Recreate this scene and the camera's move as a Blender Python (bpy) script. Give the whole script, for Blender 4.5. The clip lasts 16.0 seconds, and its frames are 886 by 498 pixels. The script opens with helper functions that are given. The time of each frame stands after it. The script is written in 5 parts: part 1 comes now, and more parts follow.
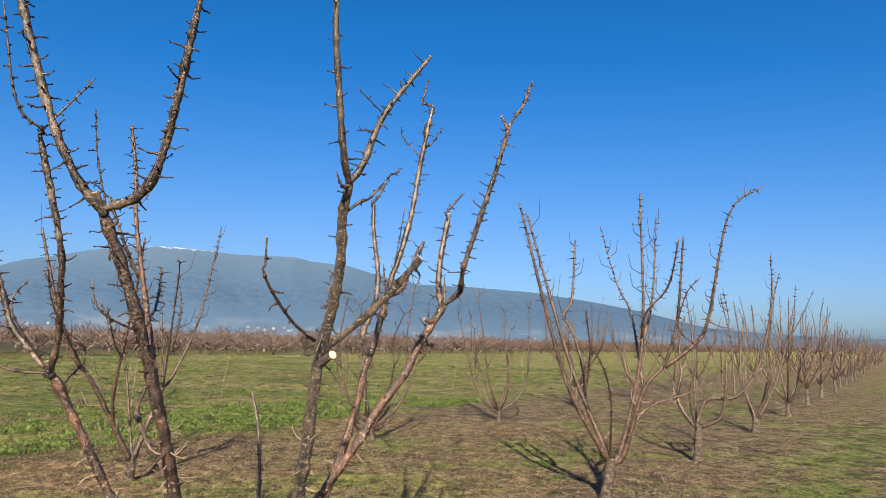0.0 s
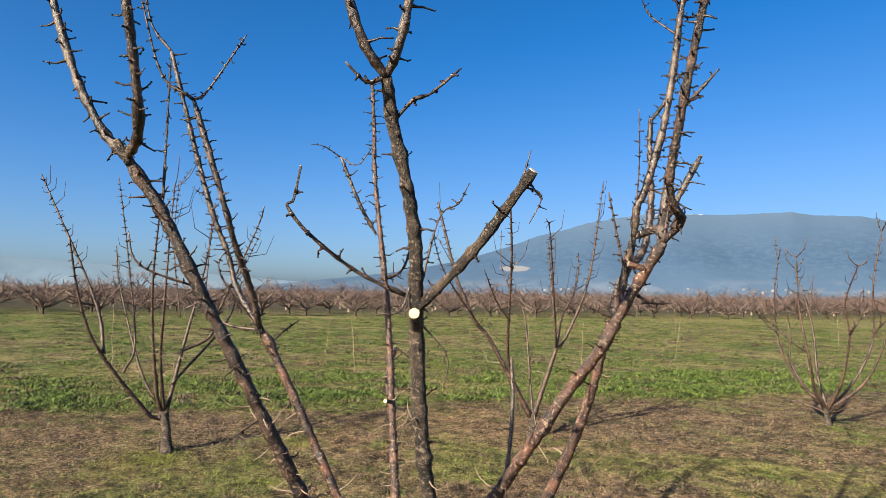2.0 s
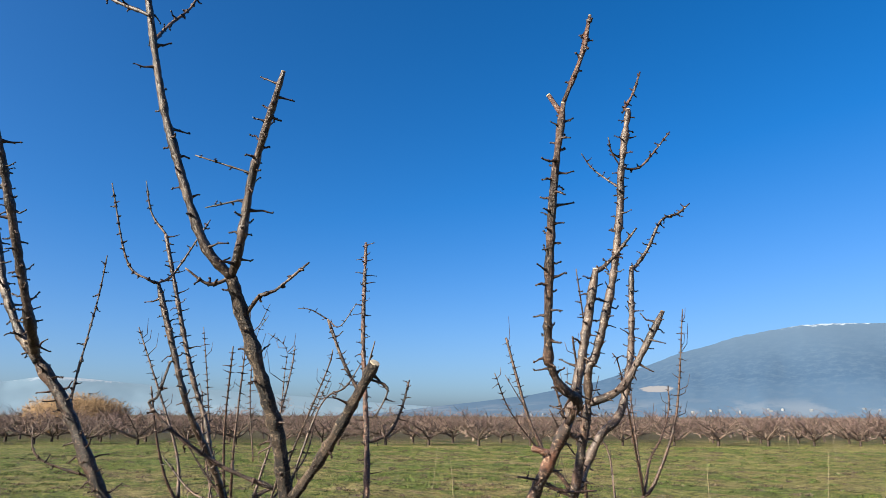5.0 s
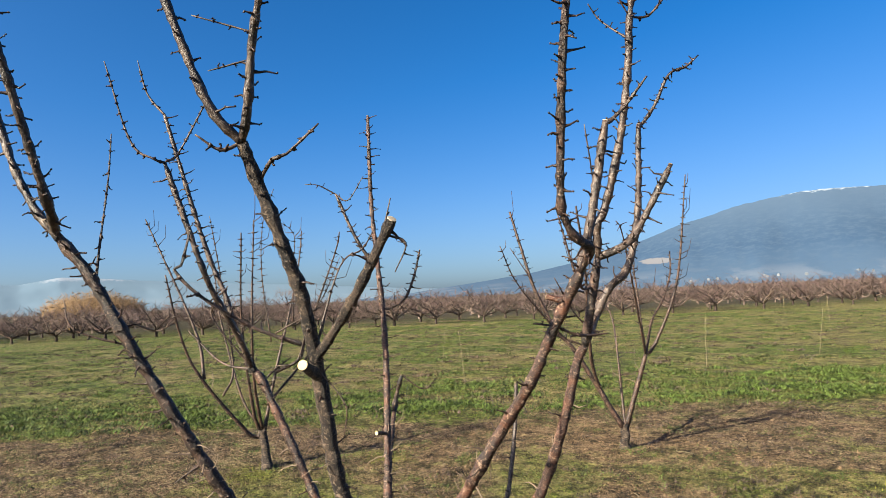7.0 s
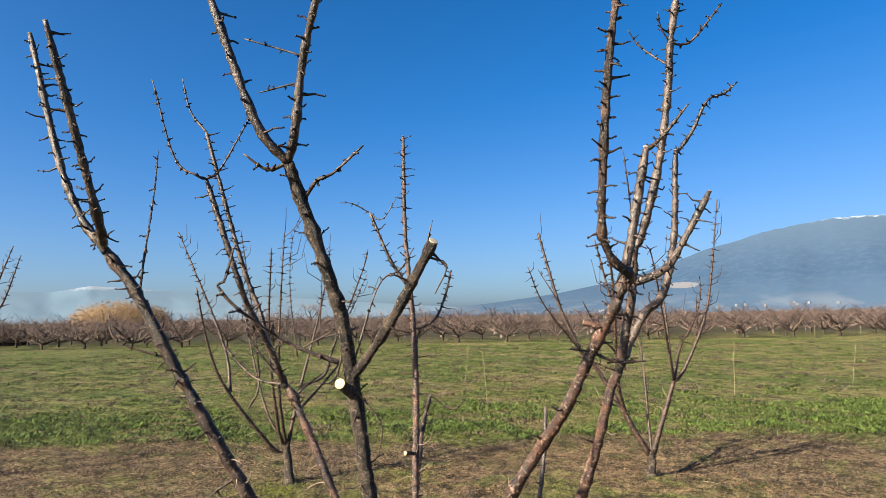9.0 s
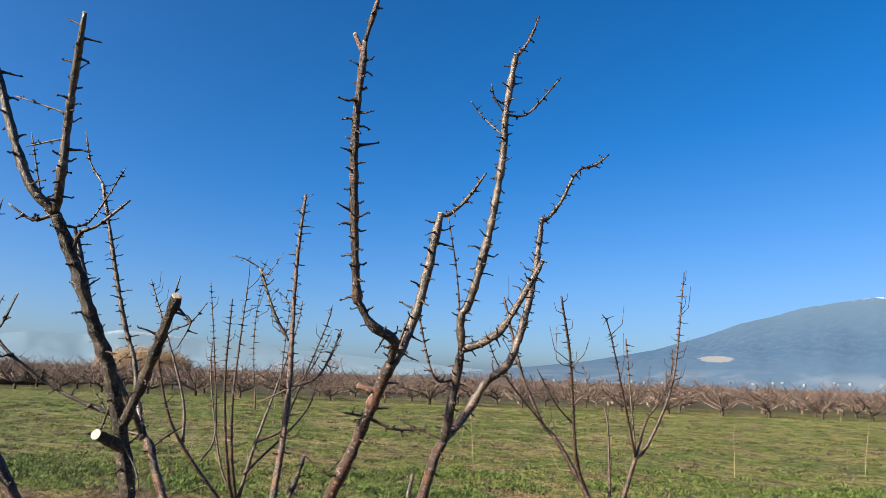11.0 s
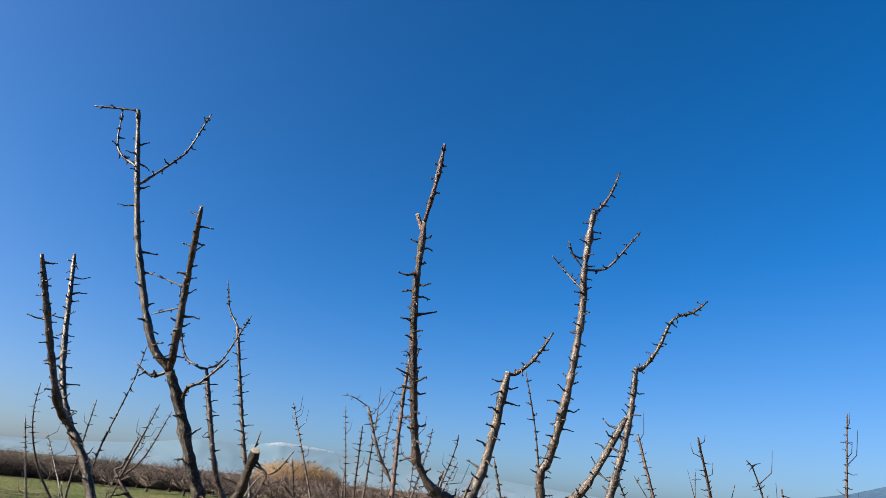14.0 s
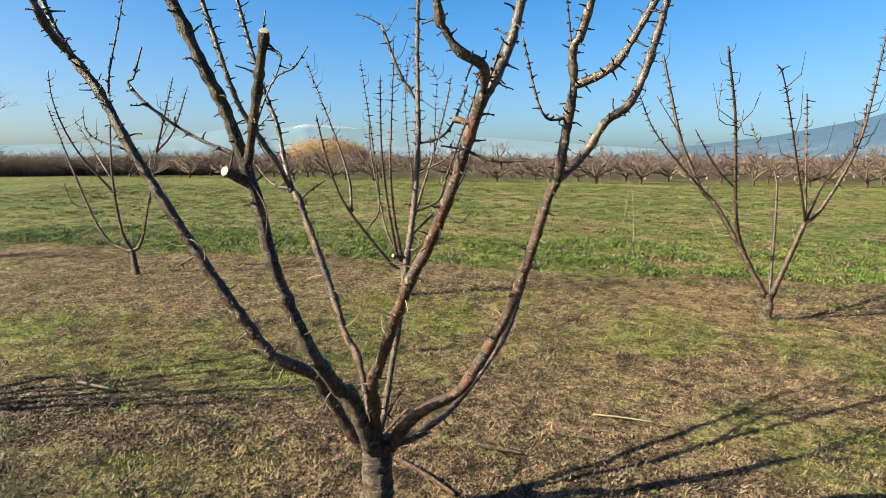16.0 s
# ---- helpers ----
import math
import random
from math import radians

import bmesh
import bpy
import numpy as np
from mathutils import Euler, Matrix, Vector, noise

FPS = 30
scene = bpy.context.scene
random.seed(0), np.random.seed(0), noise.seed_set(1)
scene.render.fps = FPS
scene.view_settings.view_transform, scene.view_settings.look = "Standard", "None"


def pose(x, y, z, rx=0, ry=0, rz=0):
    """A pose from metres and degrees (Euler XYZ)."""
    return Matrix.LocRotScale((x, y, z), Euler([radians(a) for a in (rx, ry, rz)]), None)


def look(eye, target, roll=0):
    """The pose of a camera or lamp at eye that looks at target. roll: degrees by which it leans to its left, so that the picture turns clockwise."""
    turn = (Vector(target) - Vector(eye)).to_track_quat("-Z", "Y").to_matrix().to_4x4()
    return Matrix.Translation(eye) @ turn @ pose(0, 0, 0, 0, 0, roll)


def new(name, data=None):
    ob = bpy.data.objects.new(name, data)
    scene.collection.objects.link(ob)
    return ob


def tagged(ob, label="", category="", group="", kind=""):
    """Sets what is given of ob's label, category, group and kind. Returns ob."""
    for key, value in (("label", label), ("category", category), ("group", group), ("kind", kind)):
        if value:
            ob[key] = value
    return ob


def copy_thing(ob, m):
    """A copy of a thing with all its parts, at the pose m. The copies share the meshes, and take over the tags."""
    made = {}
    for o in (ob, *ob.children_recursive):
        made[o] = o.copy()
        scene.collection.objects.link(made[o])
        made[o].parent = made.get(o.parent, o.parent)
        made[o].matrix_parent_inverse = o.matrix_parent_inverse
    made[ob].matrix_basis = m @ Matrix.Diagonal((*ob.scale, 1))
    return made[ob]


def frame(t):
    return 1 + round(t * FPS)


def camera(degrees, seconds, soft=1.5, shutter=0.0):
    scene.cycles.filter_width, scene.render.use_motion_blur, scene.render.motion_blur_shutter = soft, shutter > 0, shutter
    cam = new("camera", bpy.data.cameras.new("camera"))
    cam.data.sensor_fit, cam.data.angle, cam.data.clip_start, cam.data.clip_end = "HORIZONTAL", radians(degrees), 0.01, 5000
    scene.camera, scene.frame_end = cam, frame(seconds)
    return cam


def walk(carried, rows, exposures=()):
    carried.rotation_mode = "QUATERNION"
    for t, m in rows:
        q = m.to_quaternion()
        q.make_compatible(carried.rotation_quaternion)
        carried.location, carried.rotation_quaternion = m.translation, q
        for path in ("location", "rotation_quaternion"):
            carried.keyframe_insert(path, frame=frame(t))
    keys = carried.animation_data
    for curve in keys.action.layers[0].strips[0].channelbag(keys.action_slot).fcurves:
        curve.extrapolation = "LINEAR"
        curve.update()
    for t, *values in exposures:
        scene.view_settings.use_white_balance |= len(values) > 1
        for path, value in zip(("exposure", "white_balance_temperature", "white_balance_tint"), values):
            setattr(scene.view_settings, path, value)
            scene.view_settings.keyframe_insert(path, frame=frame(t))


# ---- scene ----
cam = camera(68.5, 16.0, 0.6)
PATH = [
    (0, (0.125, 0.183, 1.535), (0.12, 2.164, 1.810), 1.5),
    (0.5, (0.38, 0.448, 1.563), (0.116, 2.421, 1.763), 5.1),
    (1, (0.62, 0.677, 1.547), (-0.265, 2.466, 1.676), -1.8),
    (1.5, (0.795, 0.856, 1.568), (-0.251, 2.56, 1.614), 0.2),
    (2, (0.881, 1.198, 1.527), (-0.438, 2.695, 1.661), 0.9),
    (2.5, (1.026, 1.467, 1.566), (-0.423, 2.838, 1.700), -3.9),
    (3, (1.248, 1.665, 1.593), (-0.37, 2.822, 1.798), -0.9),
    (3.5, (1.296, 1.694, 1.685), (-0.319, 2.686, 2.324), 2.1),
    (4, (1.328, 1.693, 1.734), (-0.183, 2.666, 2.610), 1.5),
    (4.5, (1.327, 1.679, 1.734), (-0.16, 2.761, 2.520), 1.5),
    (4.7, (1.328, 1.69, 1.723), (-0.186, 2.823, 2.377), 1.5),
    (6.8, (1.301, 1.666, 1.620), (-0.288, 2.866, 1.809), -2.2),
    (7, (1.306, 1.663, 1.630), (-0.29, 2.86, 1.777), -2.6),
    (7.5, (1.3, 1.642, 1.631), (-0.307, 2.817, 1.811), -2.8),
    (8, (1.307, 1.621, 1.640), (-0.26, 2.84, 1.857), -2.0),
    (8.5, (1.294, 1.609, 1.633), (-0.299, 2.797, 1.848), -1.6),
    (9, (1.291, 1.625, 1.641), (-0.342, 2.761, 1.846), -1.0),
    (9.5, (1.347, 1.706, 1.635), (-0.334, 2.767, 1.848), 1.2),
    (10, (1.44, 1.833, 1.628), (-0.122, 3.061, 1.859), 0.9),
    (10.2, (1.466, 1.914, 1.602), (-0.074, 3.169, 1.832), 0.9),
    (12.3, (1.98, 2.344, 1.757), (0.159, 2.842, 2.418), 7.4),
    (12.5, (1.968, 2.34, 1.759), (0.145, 2.836, 2.414), 7.7),
    (13, (1.921, 2.319, 1.753), (0.12, 2.855, 2.436), 7.7),
    (13.5, (1.896, 2.326, 1.754), (0.111, 2.906, 2.444), 7.1),
    (14, (1.893, 2.328, 1.754), (0.111, 2.903, 2.458), 5.9),
    (14.5, (1.885, 2.329, 1.744), (0.059, 2.956, 2.269), 4.5),
    (15, (1.814, 2.375, 1.636), (-0.08, 3.012, 1.720), 1.5),
    (15.5, (1.762, 2.384, 1.550), (-0.123, 3.028, 1.366), 0.9),
    (15.8, (1.732, 2.379, 1.527), (-0.162, 2.959, 1.248), -0.7),
    (16, (1.716, 2.377, 1.515), (-0.167, 2.989, 1.237), 0.2),
]
EXPOSURE = [(0.0, 1.74, 6800, 11), (1.5, 1.79, 6850, 11), (3.0, 1.83, 6650, 10), (4.0, 1.85, 6550, 10), (7.0, 1.86, 6780, 10), (10.0, 1.86, 6780, 10),
            (12.5, 1.78, 6450, 9), (14.5, 1.76, 6450, 9), (15.2, 1.84, 6900, 9), (16.0, 2.16, 7250, 1)]
walk(cam, [(t, look(eye, target, roll)) for t, eye, target, roll in PATH], EXPOSURE)

# ---- sun, sky ----
SUN_UP, SUN_TURN = radians(28), radians(180.3)
world = bpy.data.worlds.new("sky")
scene.world = world
world.use_nodes = True
wn = world.node_tree.nodes
wn.clear()
sky = wn.new("ShaderNodeTexSky")
sky.sky_type = "NISHITA"
sky.sun_disc = False
sky.sun_elevation, sky.sun_rotation = SUN_UP, SUN_TURN
sky.altitude, sky.air_density, sky.dust_density, sky.ozone_density = 100, 0.65, 2.1, 4.5
wbg = wn.new("ShaderNodeBackground")
wbg.inputs["Strength"].default_value = 0.087
wout = wn.new("ShaderNodeOutputWorld")
deep = wn.new("ShaderNodeHueSaturation")
# the pale haze low in the sky is less blue than the clear sky above
pale = wn.new("ShaderNodeRGBToBW")
world.node_tree.links.new(sky.outputs[0], pale.inputs[0])
for socket, clear, hazy in (("Saturation", 1.30, 1.15), ("Value", 0.71, 0.575)):
    fade = wn.new("ShaderNodeMapRange")
    for key, value in (("From Min", 1.5), ("From Max", 3.4), ("To Min", clear), ("To Max", hazy)):
        fade.inputs[key].default_value = value
    world.node_tree.links.new(pale.outputs[0], fade.inputs["Value"])
    world.node_tree.links.new(fade.outputs["Result"], deep.inputs[socket])
world.node_tree.links.new(sky.outputs[0], deep.inputs["Color"])
world.node_tree.links.new(deep.outputs[0], wbg.inputs[0])
world.node_tree.links.new(wbg.outputs[0], wout.inputs[0])
sun_data = bpy.data.lights.new("sun", "SUN")
sun_data.energy, sun_data.angle, sun_data.color = 5.0, radians(0.55), (1.0, 0.90, 0.73)
sun = new("sun", sun_data)
sun.matrix_world = look((0, 0, 30), (-math.sin(SUN_TURN), -math.cos(SUN_TURN), 30 - math.tan(SUN_UP)))

# ---- the lie of the land: rows of trees run along ALONG, ACROSS is square to them ----
ALONG = Vector((0.575, 0.818, 0.0))
ACROSS = Vector((-0.818, 0.575, 0.0))


# ---- materials ----
def material(name):
    m = bpy.data.materials.new(name)
    m.use_nodes = True
    t = m.node_tree
    return m, t, t.nodes["Principled BSDF"]


def ramp(t, source, stops):
    r = t.nodes.new("ShaderNodeValToRGB")
    e = r.color_ramp.elements
    while len(e) < len(stops):
        e.new(0.5)
    for el, (p, c) in zip(e, stops):
        el.position, el.color = p, (*c, 1) if len(c) == 3 else c
    t.links.new(source, r.inputs[0])
    return r.outputs[0]


def noise_tex(t, vector, scale, detail=4.0, rough=0.55, distort=0.0):
    n = t.nodes.new("ShaderNodeTexNoise")
    n.inputs["Scale"].default_value, n.inputs["Detail"].default_value = scale, detail
    n.inputs["Roughness"].default_value, n.inputs["Distortion"].default_value = rough, distort
    if vector is not None:
        t.links.new(vector, n.inputs["Vector"])
    return n.outputs["Fac"]


def mixc(t, fac, a, b, mode="MIX"):
    n = t.nodes.new("ShaderNodeMix")
    n.data_type, n.blend_type = "RGBA", mode
    for value, socket in ((fac, n.inputs[0]), (a, n.inputs[6]), (b, n.inputs[7])):
        if isinstance(value, (int, float)):
            socket.default_value = value
        elif isinstance(value, tuple):
            socket.default_value = (*value, 1)
        else:
            t.links.new(value, socket)
    return n.outputs[2]


def math_node(t, op, a, b=0.0):
    n = t.nodes.new("ShaderNodeMath")
    n.operation = op
    for value, socket in ((a, n.inputs[0]), (b, n.inputs[1])):
        if isinstance(value, (int, float)):
            socket.default_value = value
        else:
            t.links.new(value, socket)
    return n.outputs[0]


def bump(t, shader, height, strength, distance):
    b = t.nodes.new("ShaderNodeBump")
    b.inputs["Strength"].default_value, b.inputs["Distance"].default_value = strength, distance
    t.links.new(height, b.inputs["Height"])
    t.links.new(b.outputs[0], shader.inputs["Normal"])


def mapped(t, source, scale, rot=0.0):
    n = t.nodes.new("ShaderNodeMapping")
    n.inputs["Scale"].default_value = scale
    n.inputs["Rotation"].default_value = (0, 0, rot)
    t.links.new(source, n.inputs["Vector"])
    return n.outputs[0]


def bark(name, dark, mid, light, skin_tone, rough=0.38, peel=0.62, relief=0.003, ring=110, crust=0.0, speck=0.4):
    """Plum bark: glossy brown skin with lenticel dashes round the limb, peeling pale strips and dark blotches."""
    m, t, s = material(name)
    uv = t.nodes.new("ShaderNodeUVMap").outputs[0]
    place = t.nodes.new("ShaderNodeTexCoord").outputs["Object"]
    blotch = noise_tex(t, place, 16, 6, 0.68)
    strip = noise_tex(t, mapped(t, uv, (30, 62, 1)), 1.5, 7, 0.72, 0.8)
    dash = noise_tex(t, mapped(t, uv, (16 if ring > 40 else 90, ring, 1)), 1.5, 3, 0.6, 0.5)
    fine = noise_tex(t, place, 150, 4, 0.7)
    col = ramp(t, blotch, ((0.40, dark), (0.5, mid), (0.61, light)))
    col = mixc(t, ramp(t, strip, ((peel - 0.06, (0, 0, 0)), (peel + 0.03, (0.85, 0.85, 0.85)))), col, skin_tone)
    col = mixc(t, ramp(t, dash, ((0.58, (0, 0, 0)), (0.68, (0.3 + 0.5 * speck,) * 3))), col, dark)
    col = mixc(t, ramp(t, fine, ((0.34, (speck,) * 3), (0.50, (0, 0, 0)))), col, dark)
    t.links.new(col, s.inputs["Base Color"])
    t.links.new(ramp(t, strip, ((0.3, (rough,) * 3), (peel + 0.05, (rough + 0.25,) * 3))), s.inputs["Roughness"])
    s.inputs["Specular IOR Level"].default_value = 0.45
    high = math_node(t, "ADD", strip, math_node(t, "MULTIPLY", dash, -0.5))
    high = math_node(t, "ADD", high, math_node(t, "MULTIPLY", fine, 0.5 * speck + crust))
    bump(t, s, high, 0.9, relief)
    return m


BARK = bark("bark", (0.004, 0.0021, 0.0016), (0.020, 0.0095, 0.0065), (0.070, 0.037, 0.024), (0.27, 0.195, 0.138), 0.36, 0.60, 0.006, speck=0.6)
BARK_OLD = bark("old_bark", (0.004, 0.0024, 0.0018), (0.023, 0.0145, 0.0097), (0.088, 0.059, 0.039), (0.29, 0.222, 0.157), 0.55, 0.585, 0.013, 34, 0.5, 0.8)
BARK_TOP = bark("young_bark", (0.007, 0.0043, 0.0033), (0.027, 0.0168, 0.0125), (0.088, 0.062, 0.047), (0.31, 0.25, 0.198), 0.28, 0.61, 0.003, 60, 0.0, 0.4)
BARK_RED = bark("red_shoot_bark", (0.005, 0.0019, 0.0015), (0.027, 0.0100, 0.0057), (0.092, 0.038, 0.021), (0.31, 0.215, 0.15), 0.34, 0.595, 0.005, 70, 0.0, 0.6)
BARK_SHOOT = bark("thin_shoot_bark", (0.008, 0.004, 0.003), (0.034, 0.018, 0.012), (0.090, 0.055, 0.037), (0.22, 0.165, 0.12), 0.38, 0.60, 0.0012, 150, 0.0, 0.2)
BARK_FAR = bark("row_tree_bark", (0.005, 0.0023, 0.0016), (0.021, 0.0096, 0.0064), (0.070, 0.036, 0.024), (0.225, 0.153, 0.106), 0.42, 0.585, 0.003, 50, 0.0, 0.25)


def plain(name, a, b, scale, rough=0.75, island=True, relief=0.0, clumpy=0.0):
    """Two tones, varied from piece to piece and by a fine grain."""
    m, t, s = material(name)
    geo = t.nodes.new("ShaderNodeNewGeometry")
    grain = noise_tex(t, geo.outputs["Position"], scale, 3, 0.6)
    f = math_node(t, "ADD", math_node(t, "MULTIPLY", geo.outputs["Random Per Island"], (0.65 - 0.42 * clumpy) if island else 0.0),
                  math_node(t, "MULTIPLY", grain, 0.5 if island else 1.0))
    if clumpy:
        tuft = ramp(t, noise_tex(t, geo.outputs["Position"], 6.0, 5, 0.75), ((0.42, (0, 0, 0)), (0.58, (1, 1, 1))))
        f = math_node(t, "ADD", math_node(t, "MULTIPLY", f, 1 - 0.35 * clumpy), math_node(t, "MULTIPLY", tuft, 0.62 * clumpy))
    t.links.new(ramp(t, f, ((0.2, a), (0.8, b))), s.inputs["Base Color"])
    s.inputs["Roughness"].default_value = rough
    s.inputs["Specular IOR Level"].default_value = 0.25
    if relief:
        bump(t, s, grain, 0.6, relief)
    return m


SPUR = plain("spur_bark", (0.004, 0.0025, 0.002), (0.040, 0.024, 0.018), 120, 0.4)
CUT = plain("sawn_wood", (0.44, 0.32, 0.15), (0.60, 0.48, 0.26), 60, 0.7, False)
CUT_GREY = plain("greyed_sawn_wood", (0.24, 0.20, 0.15), (0.40, 0.35, 0.27), 70, 0.75, False)
CUT_OLD = plain("weathered_sawn_wood", (0.12, 0.09, 0.06), (0.27, 0.21, 0.145), 90, 0.8, False)
THORN = plain("dead_twig", (0.018, 0.012, 0.009), (0.23, 0.17, 0.125), 60, 0.6)
TWIG_FAR = plain("far_twigs", (0.06, 0.04, 0.033), (0.19, 0.13, 0.11), 3, 0.7)
TWIG_PINK = plain("far_pink_twigs", (0.008, 0.005, 0.005), (0.130, 0.088, 0.079), 3, 0.55)
WOOD_FAR = plain("far_limbs", (0.012, 0.008, 0.007), (0.17, 0.126, 0.102), 5, 0.6)
TRUNK_FAR = plain("far_trunks", (0.016, 0.011, 0.009), (0.060, 0.043, 0.034), 9, 0.8, False)
THICKET = plain("thicket_twigs", (0.006, 0.004, 0.004), (0.046, 0.031, 0.027), 2, 0.8)
REED = plain("dry_reed", (0.055, 0.035, 0.018), (0.215, 0.142, 0.078), 2, 0.7)
GRASS = plain("grass_blades", (0.005, 0.007, 0.002), (0.160, 0.154, 0.052), 1.2, 0.65, clumpy=1.0)
CLOVER = plain("clover_leaves", (0.004, 0.010, 0.002), (0.094, 0.138, 0.028), 1.2, 0.6, clumpy=1.0)
WEED = plain("yellow_green_weed", (0.03, 0.04, 0.006), (0.17, 0.17, 0.027), 2, 0.6)
STRAW = plain("dry_grass", (0.004, 0.0025, 0.0015), (0.245, 0.163, 0.090), 2, 0.8, clumpy=1.0)
LITTER = plain("dead_leaves", (0.004, 0.0027, 0.0022), (0.128, 0.091, 0.070), 4, 0.8, clumpy=1.0)
STAKE = plain("pale_stick", (0.10, 0.085, 0.047), (0.21, 0.175, 0.105), 8, 0.8, False)


def ground_material():
    m, t, s = material("orchard_ground")
    where = t.nodes.new("ShaderNodeNewGeometry").outputs["Position"]
    dot = t.nodes.new("ShaderNodeVectorMath")
    dot.operation = "DOT_PRODUCT"
    t.links.new(where, dot.inputs[0])
    dot.inputs[1].default_value = ACROSS
    streak = noise_tex(t, mapped(t, where, (0.16, 1.1, 1), -math.atan2(ALONG.y, ALONG.x)), 1.0, 5, 0.62)
    wob = noise_tex(t, where, 0.55, 4, 0.6)
    across = math_node(t, "ADD", dot.outputs["Value"], math_node(t, "MULTIPLY", math_node(t, "SUBTRACT", wob, 0.5), 2.2))
    band = math_node(t, "DIVIDE", math_node(t, "ADD", across, 10.0), 70.0)

    def at(n):
        return (n + 10.0) / 70.0

    g = lambda v: (v, v, v)
    green = ramp(t, band, ((at(-9), g(0.30)), (at(-6.5), g(0.3)), (at(-4.5), g(0.55)), (at(-2.0), g(0.50)), (at(0.4), g(0.50)), (at(1.3), g(0.42)), (at(1.9), g(0.22)), (at(3.0), g(0.22)), (at(3.6), g(0.46)), (at(4.5), g(0.42)), (at(5.8), g(0.26)),
                           (at(8.1), g(0.22)), (at(9.0), g(0.64)), (at(11.2), g(0.68)), (at(13.0), g(0.58)), (at(22), g(0.62)), (at(38), g(0.64)), (at(44), g(0.5)), (at(56), g(0.4))))
    patch = noise_tex(t, where, 1.3, 7, 0.66)
    clump = noise_tex(t, where, 7.0, 6, 0.72)
    meadow = noise_tex(t, mapped(t, where, (0.55, 1.0, 1), -math.atan2(ALONG.y, ALONG.x)), 0.42, 5, 0.6)
    grown_here = t.nodes.new("ShaderNodeAttribute")
    grown_here.attribute_name = "growth"
    v = math_node(t, "ADD", green, math_node(t, "MULTIPLY", math_node(t, "SUBTRACT", meadow, 0.5), 1.5))
    v = math_node(t, "ADD", v, math_node(t, "MULTIPLY", grown_here.outputs["Fac"], 0.7))
    v = math_node(t, "ADD", v, math_node(t, "MULTIPLY", math_node(t, "SUBTRACT", patch, 0.5), 1.2))
    v = math_node(t, "ADD", v, math_node(t, "MULTIPLY", math_node(t, "SUBTRACT", streak, 0.5), 1.7))
    v = math_node(t, "ADD", v, math_node(t, "MULTIPLY", math_node(t, "SUBTRACT", clump, 0.5), 0.9))
    cells = t.nodes.new("ShaderNodeTexVoronoi")
    cells.inputs["Scale"].default_value = 55.0
    t.links.new(mixc(t, 0.012, where, t.nodes.new("ShaderNodeTexNoise").outputs["Color"]), cells.inputs["Vector"])
    leaf = t.nodes.new("ShaderNodeSeparateColor")
    t.links.new(cells.outputs["Color"], leaf.inputs[0])
    fine = noise_tex(t, where, 30, 9, 0.9)
    tone = math_node(t, "ADD", fine, math_node(t, "MULTIPLY", math_node(t, "SUBTRACT", leaf.outputs[0], 0.5), 0.13))
    soil = ramp(t, tone, ((0.41, (0.007, 0.0045, 0.003)), (0.485, (0.142, 0.090, 0.050)), (0.56, (0.37, 0.262, 0.152)), (0.63, (0.47, 0.37, 0.235))))
    grass = ramp(t, tone, ((0.38, (0.010, 0.012, 0.003)), (0.48, (0.175, 0.174, 0.050)), (0.55, (0.315, 0.298, 0.100)), (0.64, (0.40, 0.34, 0.13))))
    lush = ramp(t, tone, ((0.40, (0.006, 0.014, 0.002)), (0.485, (0.088, 0.132, 0.014)), (0.55, (0.20, 0.255, 0.032)), (0.64, (0.30, 0.36, 0.07))))
    col = mixc(t, ramp(t, v, ((0.36, g(0.0)), (0.48, g(1.0)))), soil, grass)
    col = mixc(t, ramp(t, v, ((0.60, g(0.0)), (0.74, g(1.0)))), col, lush)
    mould = ramp(t, band, ((at(1.1), g(0.0)), (at(1.7), g(0.8)), (at(3.0), g(0.8)), (at(3.5), g(0.0))))
    forth = t.nodes.new("ShaderNodeVectorMath")
    forth.operation = "DOT_PRODUCT"
    t.links.new(where, forth.inputs[0])
    forth.inputs[1].default_value = ALONG
    reach = math_node(t, "ADD", forth.outputs["Value"], math_node(t, "MULTIPLY", math_node(t, "SUBTRACT", wob, 0.5), 3.0))
    mould = math_node(t, "MULTIPLY", mould, ramp(t, math_node(t, "DIVIDE", reach, 10.0), ((0.28, g(1.0)), (0.42, g(0.0)))))
    col = mixc(t, mould, col, ramp(t, tone, ((0.42, (0.005, 0.0033, 0.0025)), (0.51, (0.046, 0.031, 0.022)), (0.60, (0.20, 0.148, 0.110)))))
    open_field = ramp(t, band, ((at(8.8), g(0.0)), (at(10.0), g(1.0))))
    dry_patch = math_node(t, "MULTIPLY", open_field, ramp(t, meadow, ((0.38, g(0.75)), (0.48, g(0.0)))))
    col = mixc(t, dry_patch, col, ramp(t, tone, ((0.36, (0.06, 0.048, 0.018)), (0.48, (0.33, 0.27, 0.10)), (0.60, (0.55, 0.46, 0.21)))))
    olive = ramp(t, tone, ((0.38, (0.05, 0.046, 0.014)), (0.48, (0.250, 0.235, 0.062)), (0.58, (0.42, 0.375, 0.130))))
    col = mixc(t, math_node(t, "MULTIPLY", open_field, ramp(t, math_node(t, "DIVIDE", reach, 20.0), ((0.2, g(0.08)), (0.6, g(0.58))))), col, olive)
    fresh = ramp(t, math_node(t, "DIVIDE", math_node(t, "ADD", reach, 20.0), 30.0), ((0.15, g(0.60)), (0.75, g(0.0))))
